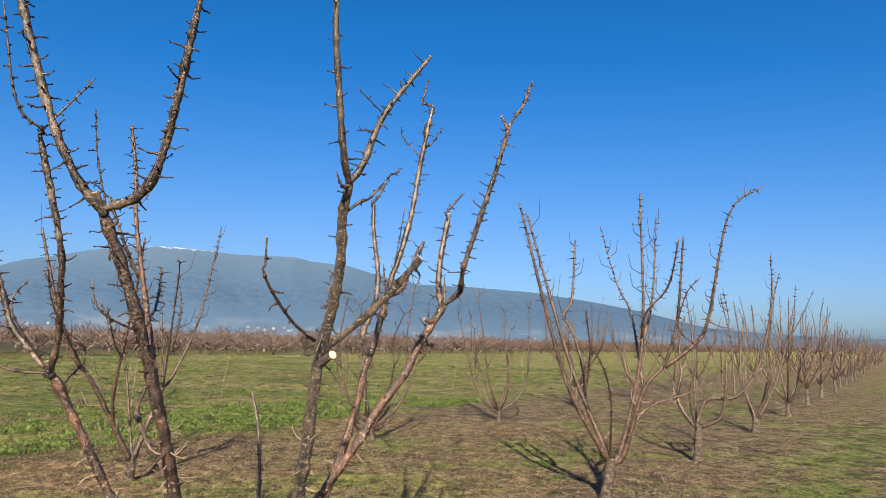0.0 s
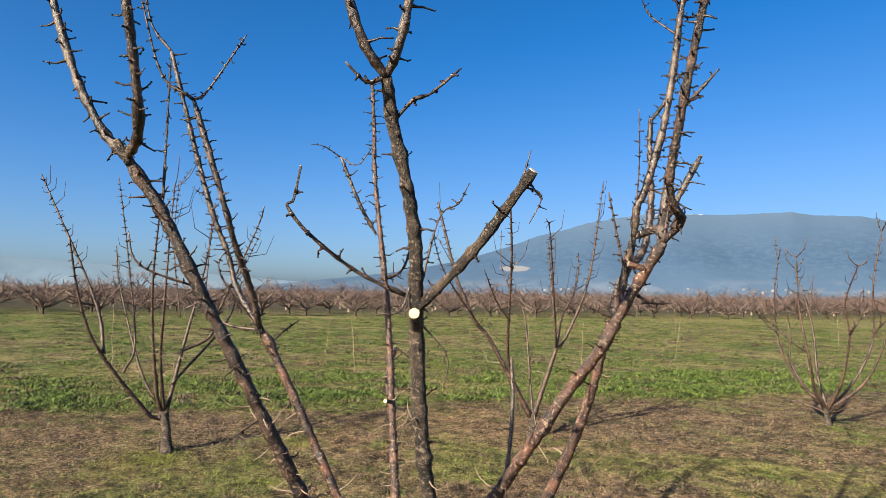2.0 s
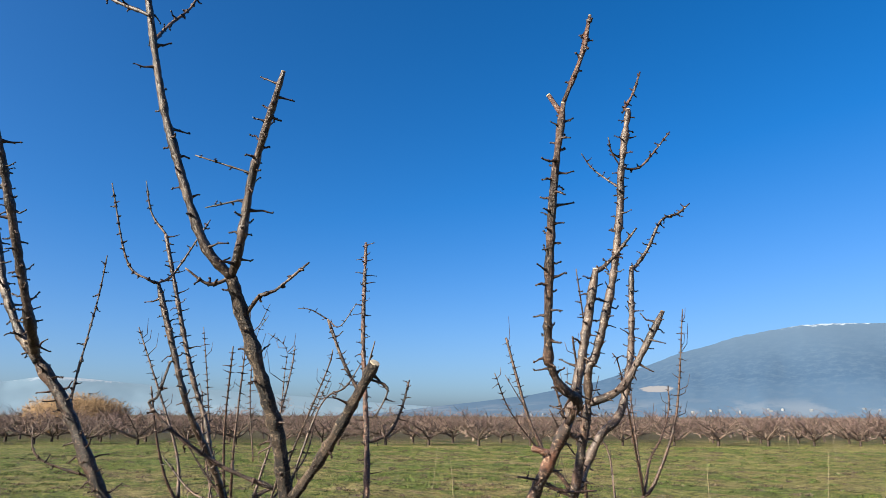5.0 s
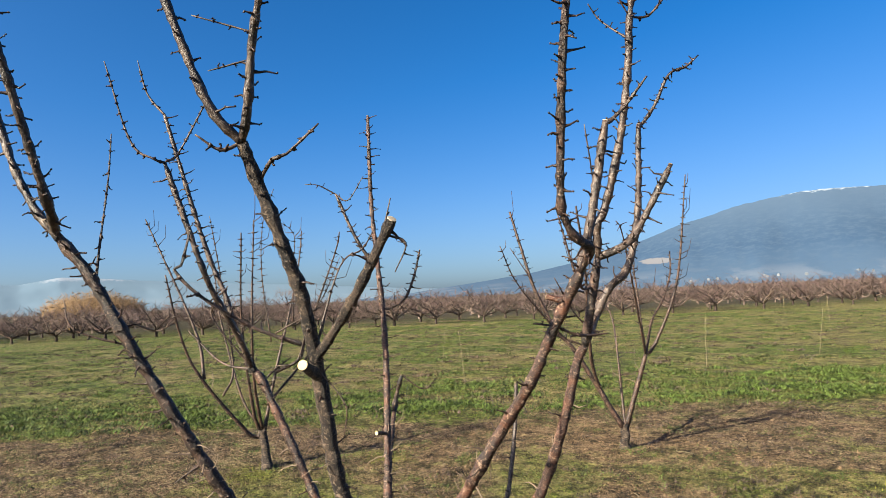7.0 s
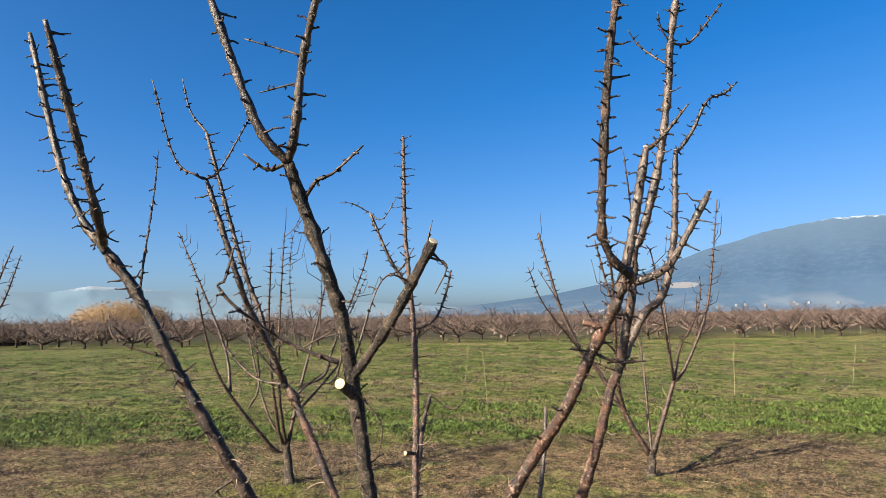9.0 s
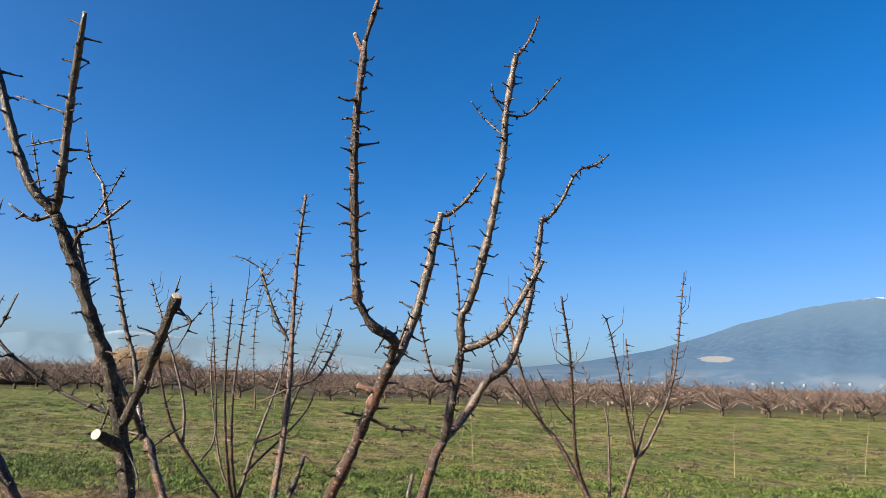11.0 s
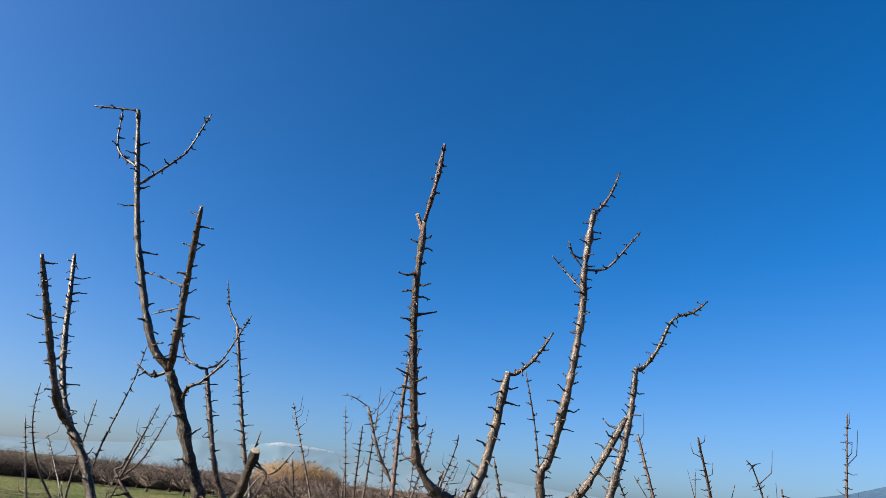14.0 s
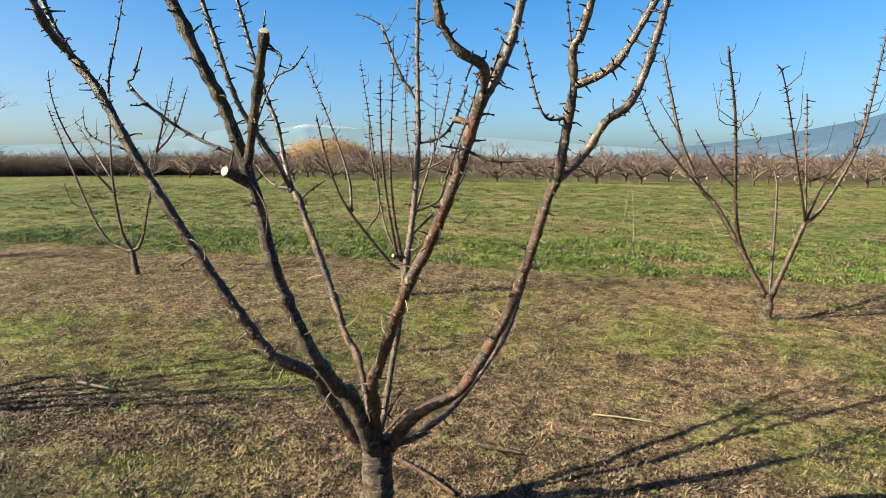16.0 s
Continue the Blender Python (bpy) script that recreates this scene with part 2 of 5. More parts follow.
    col = mixc(t, math_node(t, "MULTIPLY", open_field, fresh), col, ramp(t, tone, ((0.38, (0.012, 0.020, 0.004)), (0.5, (0.085, 0.130, 0.018)), (0.62, (0.21, 0.26, 0.055)))))
    wet_patch = math_node(t, "MULTIPLY", open_field, ramp(t, meadow, ((0.53, g(0.0)), (0.61, g(0.8)))))
    col = mixc(t, wet_patch, col, ramp(t, tone, ((0.38, (0.012, 0.026, 0.004)), (0.5, (0.080, 0.150, 0.016)), (0.62, (0.20, 0.30, 0.045)))))
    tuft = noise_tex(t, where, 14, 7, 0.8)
    hump = noise_tex(t, mapped(t, where, (0.6, 1.3, 1), -math.atan2(ALONG.y, ALONG.x)), 2.4, 6, 0.66)
    col = mixc(t, ramp(t, hump, ((0.38, g(0.62)), (0.50, g(0.0)))), col, (0.018, 0.030, 0.005))
    col = mixc(t, ramp(t, hump, ((0.54, g(0.0)), (0.66, g(0.5)))), col, (0.34, 0.29, 0.135))
    near_rows = ramp(t, band, ((at(8.2), g(1.0)), (at(9.0), g(0.0))))
    rot = noise_tex(t, mapped(t, where, (0.7, 1.2, 1), -math.atan2(ALONG.y, ALONG.x)), 1.25, 7, 0.68)
    col = mixc(t, math_node(t, "MULTIPLY", near_rows, ramp(t, rot, ((0.40, g(0.85)), (0.50, g(0.0))))), col, ramp(t, tone, ((0.42, (0.010, 0.006, 0.004)), (0.50, (0.165, 0.105, 0.062)), (0.58, (0.40, 0.280, 0.175)))))
    mottle = noise_tex(t, where, 4.2, 6, 0.74)
    # low parts of the mottle darkened like shadows between clumps, in the colour
    col = mixc(t, ramp(t, mottle, ((0.40, g(0.75)), (0.48, g(0.0)))), col, (0.020, 0.019, 0.006))
    col = mixc(t, ramp(t, mottle, ((0.54, g(0.0)), (0.63, g(0.45)))), col, (0.41, 0.345, 0.165))
    # gaps between tufts go near black: shade put into the ground colour
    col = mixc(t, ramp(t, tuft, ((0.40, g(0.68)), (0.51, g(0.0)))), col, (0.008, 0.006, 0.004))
    col = mixc(t, ramp(t, noise_tex(t, where, 90, 2, 0.6), ((0.62, g(0.0)), (0.70, g(0.6)))), col, (0.42, 0.34, 0.21))
    col = mixc(t, ramp(t, band, ((at(42), g(0.0)), (at(54), g(0.9)))), col, (0.050, 0.042, 0.024))
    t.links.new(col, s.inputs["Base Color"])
    s.inputs["Roughness"].default_value = 0.95
    s.inputs["Specular IOR Level"].default_value = 0.2
    high = math_node(t, "ADD", math_node(t, "MULTIPLY", tone, 0.06), math_node(t, "MULTIPLY", clump, 0.20))
    high = math_node(t, "ADD", high, math_node(t, "MULTIPLY", hump, 0.17))
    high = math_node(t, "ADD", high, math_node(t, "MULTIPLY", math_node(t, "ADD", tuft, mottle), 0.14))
    bump(t, s, high, 1.0, 1.0)
    return m


# slopes carry distance haze in the base colour: bluish, paler towards the foot
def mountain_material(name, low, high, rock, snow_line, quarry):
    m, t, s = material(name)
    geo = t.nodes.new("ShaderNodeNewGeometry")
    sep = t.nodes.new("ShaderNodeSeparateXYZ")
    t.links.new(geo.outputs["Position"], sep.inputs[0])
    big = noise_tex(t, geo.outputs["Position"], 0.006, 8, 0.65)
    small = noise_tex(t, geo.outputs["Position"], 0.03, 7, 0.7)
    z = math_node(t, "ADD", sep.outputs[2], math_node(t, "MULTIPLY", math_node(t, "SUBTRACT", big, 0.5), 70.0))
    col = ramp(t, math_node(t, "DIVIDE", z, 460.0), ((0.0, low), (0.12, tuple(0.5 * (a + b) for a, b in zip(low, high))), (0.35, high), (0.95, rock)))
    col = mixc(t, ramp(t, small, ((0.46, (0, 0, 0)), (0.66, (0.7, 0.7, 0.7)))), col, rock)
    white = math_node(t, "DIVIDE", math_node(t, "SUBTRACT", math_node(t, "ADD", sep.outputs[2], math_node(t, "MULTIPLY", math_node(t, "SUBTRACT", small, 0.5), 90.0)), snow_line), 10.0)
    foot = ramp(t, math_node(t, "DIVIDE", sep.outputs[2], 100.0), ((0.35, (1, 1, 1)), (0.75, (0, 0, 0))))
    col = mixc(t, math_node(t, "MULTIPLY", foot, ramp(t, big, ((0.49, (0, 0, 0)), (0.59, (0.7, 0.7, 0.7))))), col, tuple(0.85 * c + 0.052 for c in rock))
    away = t.nodes.new("ShaderNodeVectorMath")
    away.operation = "SUBTRACT"
    t.links.new(geo.outputs["Position"], away.inputs[0])
    away.inputs[1].default_value = quarry
    along = t.nodes.new("ShaderNodeVectorMath")
    along.operation = "DOT_PRODUCT"
    t.links.new(away.outputs[0], along.inputs[0])
    along.inputs[1].default_value = (0.0111, 0.0083, 0.0)
    rise = t.nodes.new("ShaderNodeSeparateXYZ")
    t.links.new(away.outputs[0], rise.inputs[0])
    up = math_node(t, "DIVIDE", rise.outputs[2], 16.0)
    spot = math_node(t, "ADD", math_node(t, "MULTIPLY", along.outputs["Value"], along.outputs["Value"]), math_node(t, "MULTIPLY", up, up))
    spot = math_node(t, "ADD", spot, math_node(t, "MULTIPLY", math_node(t, "SUBTRACT", small, 0.5), 2.0))
    col = mixc(t, ramp(t, spot, ((0.75, (0.9, 0.9, 0.9)), (1.0, (0, 0, 0)))), col, (0.135, 0.138, 0.150))
    # snow dulled to blue-grey, haze mixed into its colour too
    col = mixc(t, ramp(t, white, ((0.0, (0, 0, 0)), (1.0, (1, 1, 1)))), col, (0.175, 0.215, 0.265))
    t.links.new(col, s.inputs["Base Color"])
    s.inputs["Roughness"].default_value = 1.0
    s.inputs["Specular IOR Level"].default_value = 0.0
    return m


# ---- building helpers ----
class Shape:
    """Gathers the vertices, faces and uv of one mesh."""

    def __init__(self):
        self.verts, self.faces, self.uvs = [], [], []

    def tube(self, path, radii, sides=8, cap=True, start_cap=False, twist=0.0, gnarl=0.0):
        base, n, length = len(self.verts), len(path), 0.0
        up = Vector((0.31, 0.17, 0.93)).normalized()
        for i, p in enumerate(path):
            a, b = path[max(i - 1, 0)], path[min(i + 1, n - 1)]
            d = (b - a).normalized()
            side = d.cross(up)
            if side.length < 0.05:
                side = d.cross(Vector((1, 0.2, 0)))
            side.normalize()
            if i:
                length += (p - path[i - 1]).length
                side = (last - d * last.dot(d)).normalized()
            last = side
            other = d.cross(side)
            for k in range(sides):
                an = 2 * math.pi * k / sides + twist
                r = (side * math.cos(an) + other * math.sin(an)) * radii[i]
                if gnarl and 0 < i < n - 1:
                    q = p + r
                    r = r * (1 + gnarl * (noise.noise(q * 38) + 0.8 * noise.noise(q * 95)))
                self.verts.append(p + r)
                self.uvs.append((k / sides * 0.2, length))
        for i in range(n - 1):
            for k in range(sides):
                j = (k + 1) % sides
                self.faces.append((base + i * sides + k, base + i * sides + j, base + (i + 1) * sides + j, base + (i + 1) * sides + k))
        if cap:
            self.faces.append(tuple(base + (n - 1) * sides + k for k in range(sides)))
        if start_cap:
            self.faces.append(tuple(base + k for k in reversed(range(sides))))

    def cone(self, p, q, r, sides=3):
        """A thin pointed twig from p to q."""
        d = (q - p).normalized()
        a = d.orthogonal().normalized()
        b = d.cross(a)
        base = len(self.verts)
        for k in range(sides):
            an = 2 * math.pi * k / sides
            self.verts.append(p + (a * math.cos(an) + b * math.sin(an)) * r)
        self.verts.append(q)
        self.uvs += [(0, 0)] * (sides + 1)
        for k in range(sides):
            self.faces.append((base + k, base + (k + 1) % sides, base + sides))

    def mesh(self, name, mat, smooth=True):
        me = bpy.data.meshes.new(name)
        me.from_pydata([tuple(v) for v in self.verts], [], self.faces)
        me.materials.append(mat)
        layer = me.uv_layers.new(name="UVMap")
        loops = np.empty(len(me.loops), dtype=np.int32)
        me.loops.foreach_get("vertex_index", loops)
        layer.data.foreach_set("uv", np.array(self.uvs, dtype=np.float32)[loops].ravel())
        if smooth:
            me.polygons.foreach_set("use_smooth", [True] * len(me.polygons))
        me.update()
        return me


def part(name, shape, mat, parent, label="", smooth=True):
    ob = new(name, shape.mesh(name, mat, smooth))
    ob.parent = parent
    return tagged(ob, label)


def curve_through(points, step):
    """Points along a smooth curve through the given ones, about step apart."""
    p = [Vector(q) for q in points]
    p = [2 * p[0] - p[1]] + p + [2 * p[-1] - p[-2]]
    out = []
    for i in range(1, len(p) - 2):
        a, b, c, d = p[i - 1:i + 3]
        n = max(2, int((c - b).length / step))
        for k in range(n):
            t = k / n
            out.append(0.5 * ((2 * b) + (c - a) * t + (2 * a - 5 * b + 4 * c - d) * t * t + (3 * b - a - 3 * c + d) * t ** 3))
    return out + [p[-2]]


def bud(shape, p, d, long, r):
    """A small pointed bud, thickest at a third of its length."""
    d = d.normalized()
    a = d.orthogonal().normalized()
    b = d.cross(a)
    base, mid = len(shape.verts), p + d * long * 0.35
    shape.verts += [p, mid + a * r, mid + b * r, mid - a * r, mid - b * r, p + d * long]
    shape.uvs += [(0, 0)] * 6
    for k in range(4):
        j = (k + 1) % 4
        shape.faces += [(base, base + 1 + j, base + 1 + k), (base + 5, base + 1 + k, base + 1 + j)]


def spur(shape, rng, p, d, size, r):
    """A short crooked fruiting spur: a thick collar at its foot, buds along it and a cluster of buds at its end."""
    d = d.normalized()
    jog = lambda v: Vector((rng.uniform(-v, v), rng.uniform(-v, v), rng.uniform(-v, v)))
    mid = p + d * size * 0.5 + jog(0.10) * size
    end = mid + (d + jog(0.45) + Vector((0, 0, 0.12))).normalized() * size * 0.5
    shape.tube([p - d * r * 1.5, p + d * r * 1.2, p + d * size * 0.28, mid, end], [r * 2.6, r * 1.7, r * 1.05, r * 0.8, r * 0.5], 4)
    for k in range(rng.choice((2, 2, 3, 4)) if r < 0.003 else 1):
        f = rng.uniform(0.25, 0.9)
        q = p.lerp(mid, f * 2) if f < 0.5 else mid.lerp(end, f * 2 - 1)
        bud(shape, q, jog(1.0) + d * 0.4, rng.uniform(0.004, 0.0075), r * 0.95)
    for k in range(rng.choice((1, 1, 2))):
        bud(shape, end - d * 0.001, d + jog(0.7), rng.uniform(0.005, 0.008), r * 1.05)


def thorn(shape, rng, p, d, size, r):
    """A thin dead side twig that bends upward or droops, sometimes forked."""
    d = d.normalized()
    jog = lambda v: Vector((rng.uniform(-v, v), rng.uniform(-v, v), rng.uniform(-v, v)))
    turn = Vector((0, 0, rng.choice((-0.5, 0.5, 0.9)))) + jog(0.4)
    a = p + d * size * 0.3
    b = a + (d + turn * 0.5).normalized() * size * 0.35
    c = b + (d * 0.7 + turn).normalized() * size * 0.35
    shape.tube([p - d * r, p + d * r * 1.5, a, b, c], [r * 2.6, r * 1.3, r, r * 0.8, r * 0.35], 4)
    if rng.random() < 0.5:
        shape.cone(b, b + (d + jog(0.9)).normalized() * size * 0.28, r * 0.7, 3)


def limb(tree, rng, r0, r1, *points, bark=None, spurs=0.0155, reach=0.032, cut=None, sides=10, step=0.014, from_start=0.0, name="limb", single=False, stout=1.0, slim=0.70, gnarl=0.15, whips=0.0):
    """One limb of a tree, with its spurs and, where it was pruned, its sawn end."""
    path = curve_through([Vector(q) - tree.location for q in points], step)
    n = len(path)
    wig = rng.uniform(0, 50)
    r0, r1 = r0 * slim, r1 * slim
    radii = []
    for i, p in enumerate(path):
        f = i / (n - 1)
        r = r0 + (r1 - r0) * f ** 0.8
        if r0 > 0.017 and slim < 0.9 and cut is None:
            r *= 1 + 0.55 * math.exp(-6 * f)
        if i < n - 1:
            r *= 1 + 0.17 * noise.noise((p * 24) + Vector((wig, 0, 0))) + 0.11 * noise.noise(p * 66)
        radii.append(r)
    twigs, dead = Shape(), Shape()
    marks, singles = [], []
    at, turn = from_start + rng.uniform(0.02, 0.06), rng.uniform(0, 6.28)
    total = sum((path[i + 1] - path[i]).length for i in range(n - 1))
    run, i = 0.0, 0
    if spurs:
        while at < total - 0.01:
            while i < n - 2 and run + (path[i + 1] - path[i]).length < at:
                run += (path[i + 1] - path[i]).length
                i += 1
            d = (path[i + 1] - path[i]).normalized()
            side = d.orthogonal().normalized()
            out = Matrix.Rotation(turn, 3, d) @ side
            size = reach * rng.choice((0.4, 0.55, 0.7, 0.85, 1.0, 1.2, 1.55)) * rng.uniform(0.85, 1.15)
            marks.append((i, out))
            dry = path[i].z + tree.location.z < 1.25 and r0 > 0.012 and rng.random() < 0.65
            one = Shape() if single else dead if dry else twigs
            foot = path[i] + out * radii[i] * 0.8
            if rng.random() < whips:
                rise = size * rng.uniform(3.0, 6.5)
                mid = foot + (out + d * 0.6) * rise * 0.4
                one.tube([foot, mid, mid + (out * 0.25 + d * 0.5 + Vector((0, 0, 0.7))).normalized() * rise * 0.6], [0.0045, 0.0035, 0.0018], 4)
            elif dry:
                thorn(one, rng, foot, out + d * rng.uniform(-0.4, 0.5), size * 2.1, rng.uniform(0.0016, 0.0023) * stout)
            else:
                spur(one, rng, foot, out + d * rng.uniform(-0.25, 0.3), size, min(rng.uniform(0.0024, 0.0034) * stout, 0.6 * r0))
            if single:
                singles.append((one, dry))
            turn += 2.4 + rng.uniform(-0.5, 0.5)
            at += spurs * rng.uniform(0.55, 1.5)
    for i, out in marks:
        for j in (i - 1, i, i + 1):
            if 0 <= j < n - 1 and step < 0.03:
                radii[j] *= 1 + (0.09 if j != i else 0.28) * min(1.0, 0.010 / radii[j])
    s = Shape()
    s.tube(path, radii, sides, start_cap=True, twist=rng.uniform(0, 1), gnarl=gnarl)
    ob = part(name, s, bark or BARK, tree)
    if twigs.verts:
        tagged(part("spur_growth", twigs, SPUR, ob), kind="stuff")
    if dead.verts:
        tagged(part("dead_growth", dead, THORN, ob), kind="stuff")
    for one, dry in singles:
        part("dead_twig" if dry else "spur", one, THORN if dry else SPUR, ob)
    if cut:
        c = Shape()
        d = (path[-1] - path[-2]).normalized()
        c.tube([path[-1] - d * 0.001, path[-1] + d * 0.0015, path[-1] + d * 0.002], [radii[-1] * 1.02, radii[-1] * 0.99, radii[-1] * 0.5], sides)
        part("cut_face", c, cut, ob, "pale sawn pruning cut", False)
    return ob


def trunk(tree, rng, base, top, r0, r1, bark=None, sides=14):
    s = Shape()
    base, top = Vector(base) - tree.location, Vector(top) - tree.location
    path, radii = [], []
    for i in range(31):
        f = i / 30
        p = base.lerp(top, f) + Vector((noise.noise(Vector((f * 3, r0 * 90, 1))), noise.noise(Vector((f * 3, 7, r0 * 80))), 0)) * 0.012 * math.sin(math.pi * f)
        path.append(p)
        radii.append((r0 + (r1 - r0) * f) * (1 + 0.55 * math.exp(-f * 9)) * (1 + 0.06 * noise.noise(p * 22)) * (1.08 if i == 28 else 1))
    path[0].z = -0.03
    s.tube(path, radii, sides, gnarl=0.10)
    return part("trunk", s, bark or BARK_OLD, tree)


def thing(name, where, label, category, group="", kind=""):
    ob = new(name)
    ob.location = where
    return tagged(ob, label, category, group, kind)


SPUR_BARK = BARK_SHOOT

# ---- ground: one sheet to the horizon ----
def spread(lo, hi, step, far, grow):
    inner = list(np.arange(lo, hi, step))
    out, s, a = [], step, hi
    while a < far:
        out.append(a)
        s *= grow
        a += s
    left, s, a = [], step, lo
    while a > -far:
        s *= grow
        a -= s
        left.append(a)
    return left[::-1] + inner + out + [far + 200]


def lie(x, y):
    """Height of the ground: furrows and small bumps, calm far off."""
    near = math.exp(-((x + 2) ** 2 + (y - 5) ** 2) / 900.0)
    return near * (0.035 * noise.noise(Vector((x * 0.5, y * 0.5, 0.3))) + 0.018 * noise.noise(Vector((x * 1.9, y * 1.9, 4.0))) + 0.010 * noise.noise(Vector((x * 5, y * 5, 9.0))) + 0.011 * noise.noise(Vector((x * 11, y * 11, 3.0)))) - 0.012


# worn and lush patches of the orchard floor: place, half length along the rows, half width across, growth
PATCHES = ((-2.58, 1.47, 1.3, 0.40, -0.55), (-1.49, 2.86, 0.7, 0.55, -0.45), (-1.07, 3.57, 0.8, 0.50, -0.45), (-1.42, 6.14, 0.9, 0.45, -0.40), (-2.3, 5.2, 1.3, 0.38, -0.40),
           (-5.8, 6.2, 4.0, 0.60, -0.42), (-7.6, 2.5, 2.5, 0.55, -0.35), (-3.3, 7.9, 1.8, 0.60, -0.45), (-3.89, 1.23, 1.3, 0.50, 0.22), (-5.1, 4.05, 0.5, 0.35, 0.45),
           (-1.5, 2.0, 0.8, 0.30, 0.34), (-1.3, 5.0, 1.0, 0.42, 0.28), (-3.0, 3.2, 1.1, 0.42, 0.12), (-3.27, 6.6, 1.0, 0.45, 0.10), (5.4, 9.0, 6.0, 0.55, 0.75), (7.5, 10.5, 7.0, 0.55, -0.70))


def patches(x, y):
    """How much better or worse the grass grows at places in the worn and lush patches."""
    g = np.zeros(len(x))
    for px, py, long, wide, much in PATCHES:
        a = ((x - px) * ALONG.x + (y - py) * ALONG.y) / long
        c = ((x - px) * ACROSS.x + (y - py) * ACROSS.y) / wide
        g += much * np.exp(-a * a - c * c)
    return g


def growth(x, y):
    """Uneven growth of the grass, in patches of three sizes."""
    return noise.noise(Vector((x * .42, y * .42, 7.0))) * .5 + noise.noise(Vector((x * .9, y * .9, 2.0))) * .5 + noise.noise(Vector((x * 3.1, y * 3.1, 5.0))) * .4


gx, gy = spread(-6.5, 3.0, 0.06, 4400, 1.15), spread(1.0, 9.5, 0.06, 4400, 1.15)
gv = [(x, y, lie(x, y)) for y in gy for x in gx]
w = len(gx)
gf = [(j * w + i, j * w + i + 1, (j + 1) * w + i + 1, (j + 1) * w + i) for j in range(len(gy) - 1) for i in range(w - 1)]
gm = bpy.data.meshes.new("ground")
gm.from_pydata(gv, [], gf)
gm.polygons.foreach_set("use_smooth", [True] * len(gm.polygons))
grown = gm.attributes.new("growth", "FLOAT", "POINT")
ga = np.array(gv)
grown.data.foreach_set("value", (np.array([growth(x, y) for x, y, _ in gv]) + patches(ga[:, 0], ga[:, 1])) * np.exp(-((ga[:, 0] + 2) ** 2 + (ga[:, 1] - 5) ** 2) / 500.0))
gm.materials.append(ground_material())
tagged(new("ground", gm), "flat orchard floor of short green grass and dry brown soil", "ground", kind="structure")


# ---- mountains ----
def ridge(name, label, mat, far, deep, rough, profile, seed):
    """A range seen from the orchard: profile gives bearing and height in degrees."""
    az = np.arange(profile[0][0], profile[-1][0], 0.22)
    top = np.interp(az, [p[0] for p in profile], [p[1] for p in profile])
    rows = 26
    verts = []
    for i, (a, e) in enumerate(zip(az, top)):
        for j in range(rows):
            f = j / (rows - 1)
            dist = far + deep * f
            ca = Vector((math.sin(radians(a)), math.cos(radians(a)), 0))
            h = math.tan(radians(e)) * (far + deep)
            q = ca * dist
            z = h * (f ** 1.25)
            gully = noise.fractal(Vector((a * 0.22, f * 1.6, seed)), 1.0, 2.1, 6)
            z += rough * h * gully * math.sin(math.pi * f) * 0.55
            if j == rows - 1:
                z += 0.008 * h * noise.noise(Vector((a * 1.7, 0, seed)))
            verts.append((q.x, q.y, z - (6 if j == 0 else 0)))
    faces = [(i * rows + j, i * rows + j + 1, (i + 1) * rows + j + 1, (i + 1) * rows + j) for i in range(len(az) - 1) for j in range(rows - 1)]
    me = bpy.data.meshes.new(name)
    me.from_pydata(verts, [], faces)
    me.polygons.foreach_set("use_smooth", [True] * len(me.polygons))
    me.materials.append(mat)
    return tagged(new(name, me), label, "mountain", kind="structure")


NEAR_RANGE = ((-62, 0.05), (-57, 0.35), (-54, 0.75), (-50, 1.2), (-45.4, 1.78), (-39.8, 2.85), (-35.7, 4.1), (-33, 5.1), (-30.8, 5.6), (-28.8, 6.2), (-26.6, 6.55),
              (-24, 6.9), (-21.8, 6.9), (-18, 6.65), (-13, 6.7), (-11.7, 6.4), (-8.4, 6.15), (-5.3, 5.3), (-2.3, 4.75), (3, 4.6), (8, 4.25), (13, 3.5), (16.7, 2.8), (22, 1.5), (28, 1.0), (40, 0.7), (60, 0.4))
FAR_RANGE = ((-130, 0.3), (-110, 0.6), (-99, 1.1), (-95, 1.5), (-90, 2.3), (-86.3, 2.3), (-83.7, 2.8), (-81, 2.65), (-78, 2.4), (-72, 2.0), (-66, 1.65), (-60, 1.2), (-54, 0.8), (-46, 0.4))
# both ranges are coloured as through haze; the air itself holds none
ridge("mountain_range", "long mountain coloured hazy blue, with bare slopes and snow patches", mountain_material("haze_tinted_slopes", (0.056, 0.094, 0.147), (0.031, 0.060, 0.107), (0.050, 0.081, 0.125), 414.0, (-1732.0, 2474.0, 118.0)), 2500, 1000, 0.06, NEAR_RANGE, 2.0)
ridge("far_mountain_range", "distant snowy mountain ridge, coloured pale blue as if in haze", mountain_material("haze_tinted_snow_ridge", (0.112, 0.165, 0.215), (0.098, 0.150, 0.202), (0.104, 0.156, 0.208), 183.0, (0.0, 0.0, -900.0)), 3700, 600, 0.12, FAR_RANGE, 9.0)

def hill(deg, f):
    """A place on the slope of the near range."""
    e = float(np.interp(deg, [p[0] for p in NEAR_RANGE], [p[1] for p in NEAR_RANGE]))
    dist = 2500 + 1000 * f
    return Vector((math.sin(radians(deg)) * dist, math.cos(radians(deg)) * dist, math.tan(radians(e)) * 3500 * f ** 1.25))


